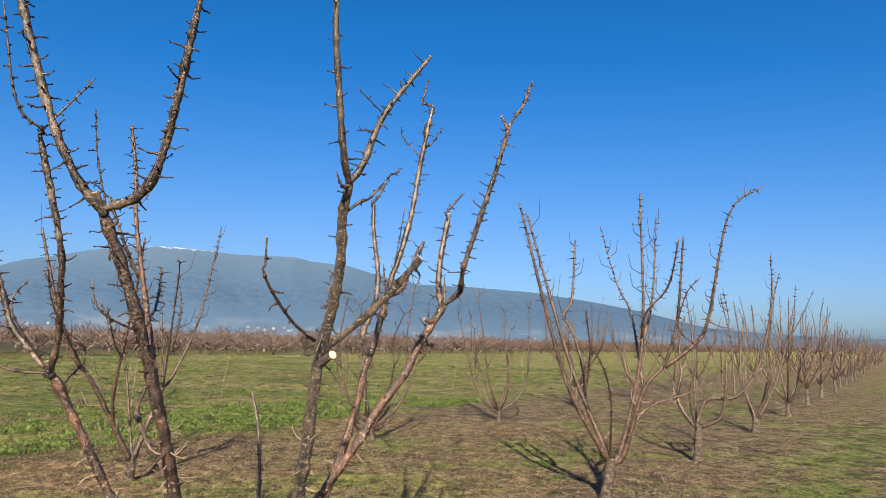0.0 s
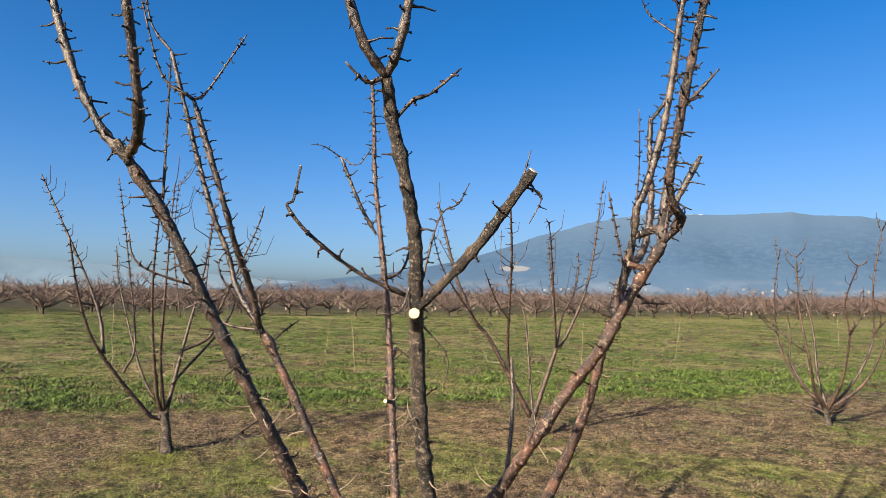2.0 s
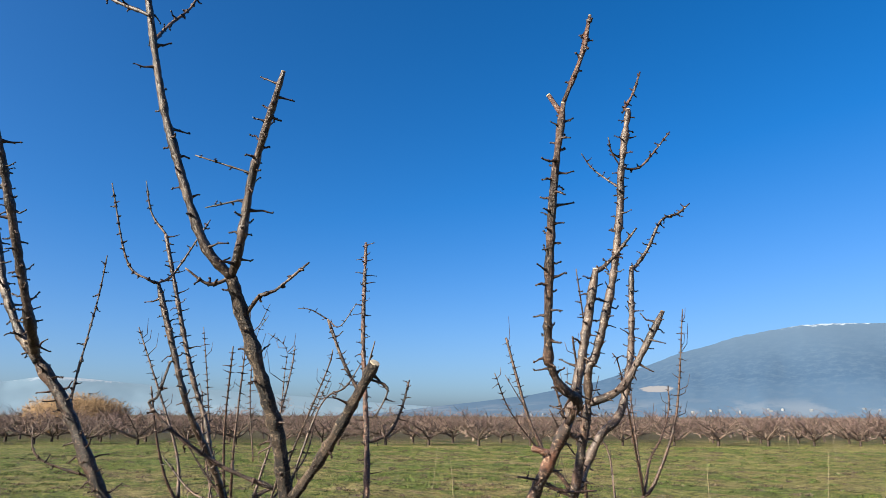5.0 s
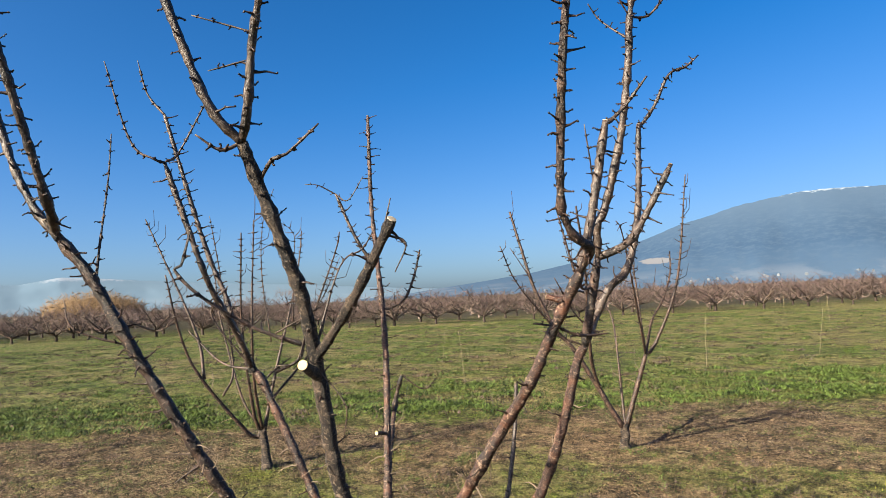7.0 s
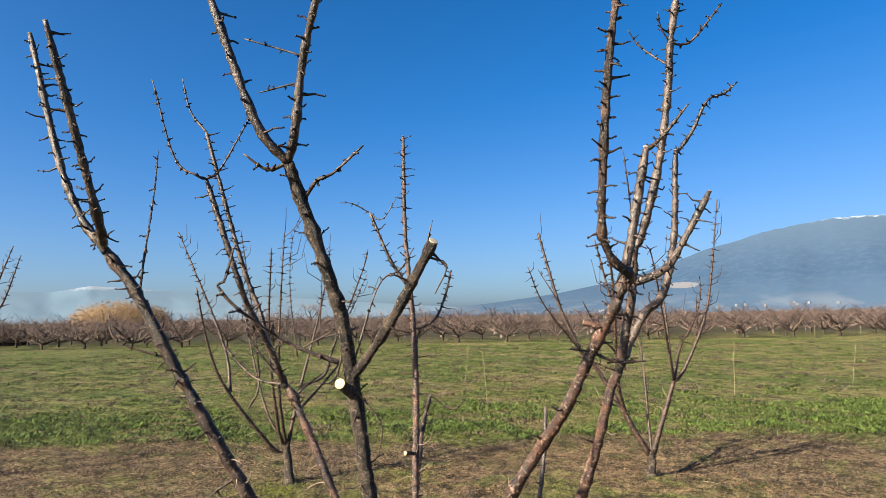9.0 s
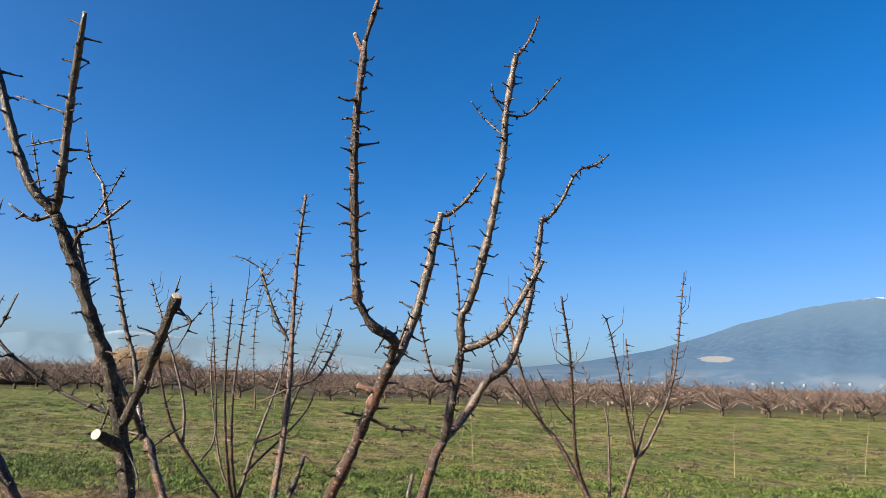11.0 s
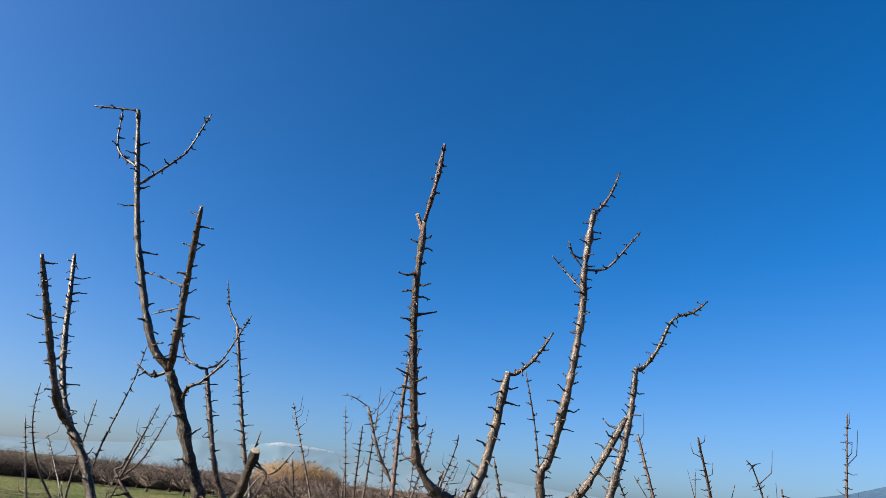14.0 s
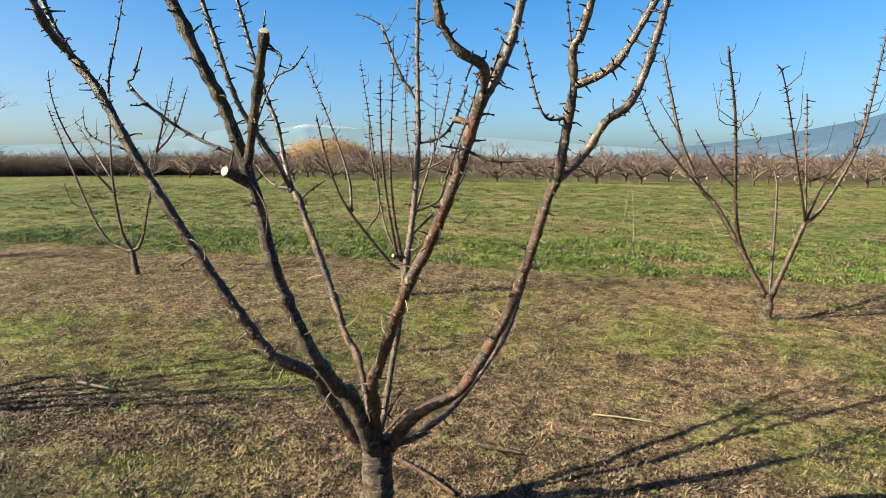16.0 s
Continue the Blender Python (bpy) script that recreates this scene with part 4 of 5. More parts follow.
limb(row_tree, rng, 0.009, 0.004, (-2.99, 6.61, 1.27), (-2.98, 6.40, 1.44), (-2.93, 6.12, 1.76), **ROW)
limb(row_tree, rng, 0.007, 0.003, (-3.55, 6.46, 1.73), (-3.62, 6.22, 2.10), **ROW)
limb(row_tree, rng, 0.005, 0.003, (-2.82, 6.43, 1.79), (-2.86, 6.30, 1.84), (-2.85, 6.29, 2.14), **ROW)
limb(row_tree, rng, 0.005, 0.003, (-2.82, 6.44, 1.79), (-2.77, 6.55, 1.90), (-2.75, 6.61, 2.07), **ROW)

row_tree = thing("plum_tree", (-5.21, 4.20, 0), ROW_LABEL, "tree", "plum trees in the rows")
rng = random.Random(32)
trunk(row_tree, rng, (-5.21, 4.20, 0), (-5.22, 4.16, 0.37), 0.044, 0.04, BARK_OLD, 10)
limb(row_tree, rng, 0.026, 0.008, (-5.22, 4.15, 0.36), (-5.26, 4.06, 0.32), (-5.27, 3.57, 0.96), (-5.23, 3.38, 1.38), (-5.14, 3.23, 1.95), **ROW)
limb(row_tree, rng, 0.018, 0.006, (-5.27, 3.61, 0.93), (-5.46, 3.58, 1.42), (-5.96, 3.24, 2.58), **ROW)
limb(row_tree, rng, 0.016, 0.006, (-5.22, 4.15, 0.37), (-5.43, 4.02, 0.73), (-5.80, 3.94, 1.54), (-5.96, 3.95, 1.95), **ROW)
limb(row_tree, rng, 0.02, 0.006, (-5.22, 4.16, 0.37), (-5.20, 4.08, 0.50), (-4.98, 3.89, 1.44), (-4.72, 3.81, 2.32), **ROW)
limb(row_tree, rng, 0.020, 0.006, (-5.22, 4.16, 0.37), (-5.08, 4.04, 0.85), (-4.85, 3.94, 1.37), (-4.83, 3.95, 1.90), (-4.81, 3.97, 2.46), **ROW)
limb(row_tree, rng, 0.022, 0.006, (-5.21, 4.18, 0.37), (-5.23, 4.32, 0.93), (-5.41, 4.59, 1.61), (-5.62, 4.80, 2.15), (-5.76, 4.90, 2.48), **ROW)
limb(row_tree, rng, 0.018, 0.006, (-5.23, 4.32, 0.93), (-5.14, 4.55, 1.05), (-5.16, 4.65, 1.30), (-4.80, 4.83, 2.14), (-4.69, 4.83, 2.35), **ROW)
limb(row_tree, rng, 0.005, 0.003, (-4.81, 3.97, 2.44), (-4.72, 3.95, 2.55), (-4.66, 3.93, 2.72), **ROW)
limb(row_tree, rng, 0.016, 0.006, (-5.19, 4.21, 0.62), (-5.33, 4.84, 1.18), (-5.49, 5.06, 1.57), **ROW)
limb(row_tree, rng, 0.005, 0.003, (-4.81, 3.97, 2.44), (-4.66, 4.02, 2.52), (-4.52, 4.06, 2.72), **ROW)
limb(row_tree, rng, 0.012, 0.004, (-5.30, 3.80, 0.75), (-5.43, 3.95, 1.01), (-5.48, 3.86, 1.90), (-5.53, 3.77, 2.58), **ROW)
limb(row_tree, rng, 0.009, 0.003, (-5.22, 4.28, 1.25), (-5.28, 4.22, 1.94), (-5.27, 4.24, 2.49), (-5.22, 4.34, 2.72), **ROW)
limb(row_tree, rng, 0.007, 0.003, (-5.16, 4.50, 1.45), (-5.12, 4.51, 2.08), (-5.12, 4.51, 2.38), (-5.21, 4.34, 2.53), **ROW)
limb(row_tree, rng, 0.010, 0.003, (-5.22, 4.33, 1.33), (-5.01, 4.71, 1.60), (-4.89, 4.93, 2.10), **ROW)

row_tree = thing("plum_tree", (-7.62, 1.13, 0), ROW_LABEL, "tree", "plum trees in the rows")
rng = random.Random(33)
trunk(row_tree, rng, (-7.62, 1.13, 0), (-7.62, 1.10, 0.31), 0.04224, 0.0384, BARK_OLD, 10)
limb(row_tree, rng, 0.026, 0.007, (-7.62, 1.09, 0.29), (-7.65, 1.01, 0.30), (-7.83, 0.67, 0.63), (-8.29, 0.10, 2.16), **ROW)
limb(row_tree, rng, 0.018, 0.005, (-7.75, 0.91, 1.05), (-7.69, 0.59, 1.49), (-7.60, 0.42, 1.86), (-7.49, 0.34, 2.22), (-7.35, 0.35, 2.55), **ROW)
limb(row_tree, rng, 0.024, 0.006, (-7.62, 1.11, 0.29), (-7.61, 1.00, 0.55), (-7.53, 0.94, 1.31), (-7.34, 1.01, 2.44), **ROW)
limb(row_tree, rng, 0.024, 0.006, (-7.61, 1.12, 0.29), (-7.51, 1.25, 0.46), (-6.99, 1.53, 1.57), **ROW)
limb(row_tree, rng, 0.016, 0.005, (-6.99, 1.53, 1.57), (-6.55, 1.79, 2.42), **ROW)
limb(row_tree, rng, 0.016, 0.005, (-6.99, 1.53, 1.57), (-7.15, 1.72, 1.83), (-7.57, 1.89, 2.42), **ROW)
limb(row_tree, rng, 0.015, 0.005, (-7.63, 0.92, 1.22), (-8.42, 0.38, 2.02), **ROW)
limb(row_tree, rng, 0.01, 0.004, (-7.99, 0.56, 0.83), (-8.03, 0.37, 0.90), (-7.95, 0.29, 1.20), **ROW)
limb(row_tree, rng, 0.012, 0.004, (-7.50, 1.37, 0.91), (-7.70, 1.38, 1.45), (-7.80, 1.60, 1.92), (-7.89, 1.61, 2.19), **ROW)

row_tree = thing("plum_tree", (1.79, 6.93, 0), ROW_LABEL, "tree", "plum trees in the rows")
rng = random.Random(34)
trunk(row_tree, rng, (1.79, 6.93, 0), (1.83, 6.87, 0.41), 0.05456, 0.0496, BARK_OLD, 10)
limb(row_tree, rng, 0.034, 0.01, (1.80, 6.87, 0.39), (1.34, 6.69, 1.20), (0.83, 6.32, 2.86), **ROW)
limb(row_tree, rng, 0.028, 0.01, (1.81, 6.86, 0.40), (1.42, 6.89, 1.36), (0.99, 6.93, 2.85), **ROW)
limb(row_tree, rng, 0.022, 0.009, (1.59, 6.94, 0.94), (1.58, 6.97, 1.27), (1.48, 7.00, 1.65), (1.38, 7.01, 1.82), (1.47, 7.02, 1.96), (1.52, 7.06, 2.62), **ROW)
limb(row_tree, rng, 0.014, 0.007, (1.58, 6.88, 1.01), (1.57, 6.62, 1.45), (1.47, 6.36, 1.88), **ROW)
limb(row_tree, rng, 0.03, 0.009, (1.84, 6.87, 0.39), (1.91, 6.86, 0.44), (2.12, 6.75, 1.54), (2.08, 6.60, 3.04), **ROW)
limb(row_tree, rng, 0.018, 0.006, (2.14, 6.81, 1.54), (2.30, 6.96, 2.02), (2.44, 7.22, 2.91), **ROW)
limb(row_tree, rng, 0.015, 0.006, (2.12, 6.75, 1.59), (2.10, 6.56, 1.83), (2.25, 6.33, 2.09), (2.23, 5.97, 2.48), **ROW)
limb(row_tree, rng, 0.03, 0.008, (1.87, 6.87, 0.39), (1.95, 6.85, 0.44), (2.11, 6.67, 1.10), (2.29, 6.61, 1.35), (2.38, 6.49, 1.75), (2.38, 6.26, 2.56), **ROW)
limb(row_tree, rng, 0.022, 0.006, (2.29, 6.59, 1.32), (2.55, 6.51, 1.55), (2.66, 6.43, 1.79), (2.74, 6.09, 2.74), (3.02, 6.00, 3.00), **ROW)
limb(row_tree, rng, 0.016, 0.004, (2.15, 6.82, 1.09), (2.11, 7.06, 1.83), (1.98, 7.16, 2.19), (1.85, 7.33, 2.83), **ROW)
limb(row_tree, rng, 0.016, 0.006, (1.82, 6.86, 0.41), (1.69, 6.32, 1.06), (1.53, 6.04, 1.38), (1.39, 5.90, 1.52), **ROW)
limb(row_tree, rng, 0.018, 0.006, (1.88, 6.86, 0.42), (2.03, 7.01, 0.62), (2.33, 7.20, 0.89), (2.85, 7.30, 1.07), (3.10, 7.45, 1.31), **ROW)
limb(row_tree, rng, 0.008, 0.004, (2.51, 6.40, 1.55), (2.33, 6.31, 1.70), (2.34, 6.11, 2.01), (2.44, 6.02, 2.15), **ROW)
limb(row_tree, rng, 0.007, 0.003, (2.59, 6.27, 1.77), (2.74, 6.28, 1.71), (2.79, 6.27, 1.76), (2.72, 6.23, 2.08), **ROW)

row_tree = thing("plum_tree", (3.63, 9.31, 0), ROW_LABEL, "tree", "plum trees in the rows")
rng = random.Random(35)
trunk(row_tree, rng, (3.63, 9.31, 0), (3.65, 9.30, 0.48), 0.052, 0.046, BARK_OLD, 10)
limb(row_tree, rng, 0.030, 0.010, (3.63, 9.31, 0.42), (3.52, 9.45, 0.60), (3.45, 9.52, 0.81), (3.52, 9.55, 1.14), (3.51, 9.58, 1.47), (3.61, 9.60, 1.95), **ROW)
limb(row_tree, rng, 0.028, 0.015, (3.67, 9.30, 0.44), (3.87, 9.16, 0.57), (3.93, 9.08, 0.84), (3.95, 9.05, 1.33), **ROW)
limb(row_tree, rng, 0.030, 0.008, (3.64, 9.34, 0.45), (3.72, 9.32, 0.72), (3.81, 9.27, 0.83), (4.09, 9.14, 0.87), (4.33, 9.04, 1.18), (4.49, 8.98, 1.77), (4.56, 8.96, 2.31), (4.56, 8.96, 2.78), **ROW)
limb(row_tree, rng, 0.012, 0.006, (4.44, 9.00, 1.58), (4.35, 9.04, 1.73), (4.32, 9.05, 2.10), **ROW)
limb(row_tree, rng, 0.010, 0.005, (4.51, 8.98, 1.96), (4.65, 8.92, 2.54), **ROW)
limb(row_tree, rng, 0.015, 0.005, (4.09, 9.14, 0.87), (4.11, 9.25, 1.60), (4.04, 9.40, 2.26), **ROW)
limb(row_tree, rng, 0.018, 0.006, (3.65, 9.36, 0.45), (3.78, 9.75, 0.95), (3.86, 9.98, 1.55), (3.80, 10.05, 2.35), **ROW)
limb(row_tree, rng, 0.016, 0.006, (3.60, 9.26, 0.42), (3.42, 9.00, 0.90), (3.50, 8.82, 1.40), **ROW)

row_tree = thing("plum_tree", (5.91, 12.45, 0), ROW_LABEL, "tree", "plum trees in the rows")
rng = random.Random(36)
trunk(row_tree, rng, (5.91, 12.45, 0), (5.92, 12.45, 0.30), 0.060, 0.055, BARK_OLD, 10)
limb(row_tree, rng, 0.030, 0.008, (5.92, 12.45, 0.24), (5.76, 12.53, 0.81), (5.73, 12.58, 1.27), (5.87, 12.64, 2.11), **ROW)
limb(row_tree, rng, 0.028, 0.007, (5.96, 12.42, 0.26), (6.26, 12.29, 1.43), (6.51, 12.17, 1.80), (6.60, 12.13, 2.68), **ROW)
limb(row_tree, rng, 0.026, 0.007, (5.98, 12.43, 0.26), (6.30, 12.40, 0.92), (6.56, 12.42, 1.72), (6.72, 12.45, 2.32), **ROW)
limb(row_tree, rng, 0.026, 0.007, (5.92, 12.42, 0.26), (6.09, 12.20, 0.91), (6.02, 12.05, 1.63), (6.11, 11.95, 2.46), **ROW)
limb(row_tree, rng, 0.012, 0.004, (6.51, 12.17, 1.80), (6.66, 12.10, 2.10), (6.86, 12.01, 2.60), **ROW)
limb(row_tree, rng, 0.022, 0.007, (5.90, 12.50, 0.26), (5.86, 12.90, 0.95), (5.98, 13.10, 1.60), (5.92, 13.20, 2.45), **ROW)


def vase_tree(seed, height, gap=0.085):
    """A plum tree of the row, built at the origin."""
    r = random.Random(seed)
    tree = thing("plum_tree", (0, 0, 0), ROW_LABEL, "tree", "plum trees in the rows")
    top = r.uniform(0.34, 0.5)
    trunk(tree, r, (0, 0, 0), (r.uniform(-.03, .03), r.uniform(-.03, .03), top), 0.047, 0.042, BARK_OLD, 9)
    n = r.choice((5, 6))
    start = r.uniform(0, 6.28)
    for k in range(n):
        an = start + 2 * math.pi * k / n + r.uniform(-0.35, 0.35)
        out = Vector((math.cos(an), math.sin(an), 0))
        reach, fork = r.uniform(0.45, 0.65), r.uniform(1.15, 1.5)
        p0 = Vector((0, 0, top - 0.06)) + out * 0.02
        p1 = out * reach * 0.55 + Vector((0, 0, top + 0.35))
        p2 = out * reach + Vector((0, 0, fork))
        limb(tree, r, 0.03, 0.02, p0, p1, p2, **{**ROW, "spurs": gap})
        for m in range(r.choice((2, 2, 3))):
            bn = an + (m - 0.7) * r.uniform(0.5, 1.1)
            o2 = Vector((math.cos(bn), math.sin(bn), 0))
            tip = height * r.uniform(0.72, 1.0)
            q1 = p2 + o2 * r.uniform(0.12, 0.22) + Vector((0, 0, 0.22))
            q2 = q1 + o2 * r.uniform(0.02, 0.12) + Vector((0, 0, (tip - fork) * 0.45))
            q3 = Vector((q2.x, q2.y, tip)) + o2 * r.uniform(-0.03, 0.15)
            limb(tree, r, 0.018, 0.006, p2, q1, q2, q3, **{**ROW, "from_start": 0.06, "spurs": gap})
            if r.random() < 0.5:
                s1 = q1 + Vector((r.uniform(-.25, .25), r.uniform(-.25, .25), 0.12))
                limb(tree, r, 0.006, 0.003, q1, s1, s1 + Vector((r.uniform(-.08, .08), r.uniform(-.08, .08), r.uniform(0.25, 0.5))), **{**ROW, "from_start": 0.02, "reach": 0.025, "spurs": gap}, name="shoot")
    return tree


def young_tree(seed, height):
    """A young plum tree that forks close to the ground into thin crooked limbs, built at the origin."""
    r = random.Random(seed)
    tree = thing("plum_tree", (0, 0, 0), "slender young bare plum tree with thin forked shoots", "tree", "plum trees in the rows")
    trunk(tree, r, (0, 0, 0), (0.02, 0.01, 0.22), 0.034, 0.030, BARK_OLD, 9)
    n = 7
    for k in range(n):
        an = 6.28 * k / n + r.uniform(-.4, .4)
        out = Vector((math.cos(an), math.sin(an), 0))
        low, wide = r.uniform(0.7, 1.1), r.uniform(0.30, 0.68)
        p0, p1 = Vector((0, 0, 0.17)), out * wide * 0.55 + Vector((r.uniform(-.05, .05), r.uniform(-.05, .05), low * 0.5))
        p2 = out * wide + Vector((0, 0, low))
        tip = p2 + out * r.uniform(0.0, 0.28) + Vector((r.uniform(-.14, .14), r.uniform(-.14, .14), height * r.uniform(0.28, 0.54)))
        bend = p2.lerp(tip, 0.5) + Vector((r.uniform(-.07, .07), r.uniform(-.07, .07), 0))
        limb(tree, r, 0.021, 0.0065, p0, p1, p2, bend, tip, **{**ROW, "from_start": 0.2, "reach": 0.035, "spurs": 0.045})
        side = Vector((-out.y, out.x, 0)) * r.choice((-1, 1))
        for turn, rise in ((side, r.uniform(.16, .34)), (-side, r.uniform(.10, .26))):
            limb(tree, r, 0.007, 0.003, tip, tip + turn * 0.09 + Vector((0, 0, rise * 0.4)), tip + turn * 0.12 + Vector((0, 0, rise)), **{**ROW, "from_start": 0.02, "reach": 0.02, "spurs": 0.06}, name="shoot")
        for _ in range(r.choice((1, 2))):
            q = p2.lerp(bend, r.uniform(0, .8))
            e = q + out * r.uniform(-.15, .25) + side * r.uniform(-.3, .3) + Vector((0, 0, r.uniform(.25, .6)))
            limb(tree, r, 0.010, 0.0035, q, q.lerp(e, .45) + out * r.uniform(.03, .12), e, **{**ROW, "from_start": 0.03, "reach": 0.025, "spurs": 0.06}, name="shoot")
    for k in range(5):
        an = 6.28 * k / 5 + r.uniform(-.5, .5)
        out = Vector((math.cos(an), math.sin(an), 0))
        far = r.uniform(0.25, 0.7)
        limb(tree, r, 0.011, 0.004, (0, 0, 0.12), out * far * 0.5 + Vector((0, 0, r.uniform(.12, .24))), out * far + Vector((0, 0, r.uniform(.25, .45))), **{**ROW, "from_start": 0.1, "reach": 0.035, "spurs": 0.06}, name="low_branch")
    return tree


for seed, x, y, tall in ((81, -0.90, 10.40, 2.6), (82, 1.27, 13.25, 2.8)):
    young_tree(seed, tall).matrix_basis = pose(x, y, 0, 0, 0, seed * 47)

far_kinds = [vase_tree(s, h, 0.3) for s, h in ((56, 2.7), (57, 2.6), (58, 2.8))]
kinds = [vase_tree(s, h) for s, h in ((51, 2.75), (52, 2.6), (53, 2.85), (54, 2.5), (55, 2.7))]
spots = [(8.10, 15.45), (10.39, 18.79), (12.56, 21.88), (-9.8, -2.0), (-12.0, -5.1), (14.73, 24.97), (3.44, 16.34)]
spots += [(8.22 + 2.17 * k, 15.7 + 3.09 * k) for k in range(4, 22)] + [(1.27 + 2.17 * k, 13.25 + 3.09 * k) for k in range(2, 22)]
r = random.Random(5)
for i, (x, y) in enumerate(spots):
    turn, size = r.uniform(0, 360), r.uniform(0.93, 1.05)
    if i < len(kinds):
        kinds[i].matrix_basis = pose(x, y, 0, 0, 0, turn) @ Matrix.Scale(size, 4)
    elif 7 <= i < 10:
        far_kinds[i - 7].matrix_basis = pose(x, y, 0, 0, 0, turn)
    else:
        copy_thing(far_kinds[r.randrange(3)] if i > 9 else kinds[r.randrange(len(kinds))], pose(x + r.uniform(-.15, .15), y + r.uniform(-.15, .15), 0, 0, 0, turn))

row_tree = vase_tree(59, 2.5)
row_tree.location = (-2.95, -0.35, 0)
rng = random.Random(37)
limb(row_tree, rng, 0.022, 0.007, (-2.95, -0.33, 0.45), (-3.00, 0.10, 1.20), (-3.13, 0.55, 1.95), (-3.15, 0.66, 2.20), (-3.11, 0.70, 2.59), **ROW)
limb(row_tree, rng, 0.004, 0.002, (-3.11, 0.70, 2.59), (-3.11, 0.75, 2.67), (-3.11, 0.80, 2.77), **{**ROW, "from_start": 0.02, "reach": 0.015}, name="shoot")
limb(row_tree, rng, 0.005, 0.002, (-3.13, 0.55, 1.95), (-3.20, 0.60, 2.15), (-3.17, 0.88, 2.53), **{**ROW, "from_start": 0.05, "reach": 0.015}, name="shoot")

# ---- the older orchard beyond the grass ----
def bush_tree(seed, shoots, limbs=7, detail=5):
    """Trunk and limbs, and the crown of thin shoots, of one low spreading fruit tree."""
    r = random.Random(seed)
    wood, crown = Shape(), Shape()
    jog = lambda v: Vector((r.uniform(-v, v), r.uniform(-v, v), r.uniform(-v, v)))
    stem = Shape() if detail > 3 else wood
    stem.tube([Vector((0, 0, -0.02)), Vector((0.01, 0, 0.18)), Vector((0.03, 0.01, 0.38))], [0.075, 0.058, 0.062], detail)
    ends = []
    for k in range(limbs):
        an = 6.28 * k / limbs + r.uniform(-.45, .45)
        o = Vector((math.cos(an), math.sin(an), 0))
        a, b = Vector((0, 0, 0.25)), o * r.uniform(.45, .95) + Vector((0, 0, r.uniform(.36, .95)))
        c = b + o * r.uniform(.2, .6) + Vector((r.uniform(-.35, .35), r.uniform(-.35, .35), r.uniform(.15, .55)))
        wood.tube([a, a.lerp(b, .5) + jog(.08), b, b.lerp(c, .5) + jog(.09), c], [0.044, 0.038, 0.032, 0.024, 0.013], max(3, detail - 1))
        ends += [a.lerp(b, .7), b, b.lerp(c, .5), c]
        for _ in range(4 if detail > 3 else 2):
            s0 = a.lerp(b, r.uniform(.5, 1)) if r.random() < .4 else b.lerp(c, r.uniform(0, .9))
            e0 = s0 + Vector((r.uniform(-.6, .6), r.uniform(-.6, .6), r.uniform(.05, .55)))
            if detail > 3:
                wood.tube([s0, s0.lerp(e0, .35) + jog(.1), s0.lerp(e0, .7) + jog(.1), e0], [0.021, 0.018, 0.014, 0.007], 3)
            else:
                wood.tube([s0, s0.lerp(e0, .5) + jog(.08), e0], [0.022, 0.018, 0.009], 3)
            ends += [s0.lerp(e0, .4), s0.lerp(e0, .7), e0]
    for _ in range(shoots):
        p = r.choice(ends)
        q = p + Vector((r.uniform(-.45, .45), r.uniform(-.45, .45), r.uniform(-.26, .55)))
        q.z = min(q.z, r.uniform(1.65, 2.1))
        if detail > 3:
            mid = p.lerp(q, .5) + jog(.09)
            thick = r.uniform(.009, .017)
            crown.tube([p, mid, q], [thick, thick * .75, thick * .3], 3, cap=False)
        else:
            crown.cone(p, q, r.uniform(.009, .018), 3)
    return wood, crown, stem


LOW = "low spreading bare fruit tree with pinkish twigs in the old orchard"
front = []
for s in range(61, 66):
    wood, crown, stem = bush_tree(s, 170, 8)
    tree = thing("orchard_tree", (0, 0, 0), LOW, "tree", "trees of the old orchard")
    part("trunk", stem, TRUNK_FAR, tree)
    tagged(part("limb_growth", wood, WOOD_FAR, tree), kind="stuff")
    part("crown", crown, TWIG_PINK, tree)
    front.append(tree)
r = random.Random(9)
EDGE = 40.5
used = 0
lows = [bush_tree(70 + k, 66, 6, 3)[:2] for k in range(4)]
lowv = [[np.array([tuple(v) for v in sh.verts]) for sh in pair] for pair in lows]
wv, wf, cv, cf = [], [], [], []
wn_, cn_ = 0, 0
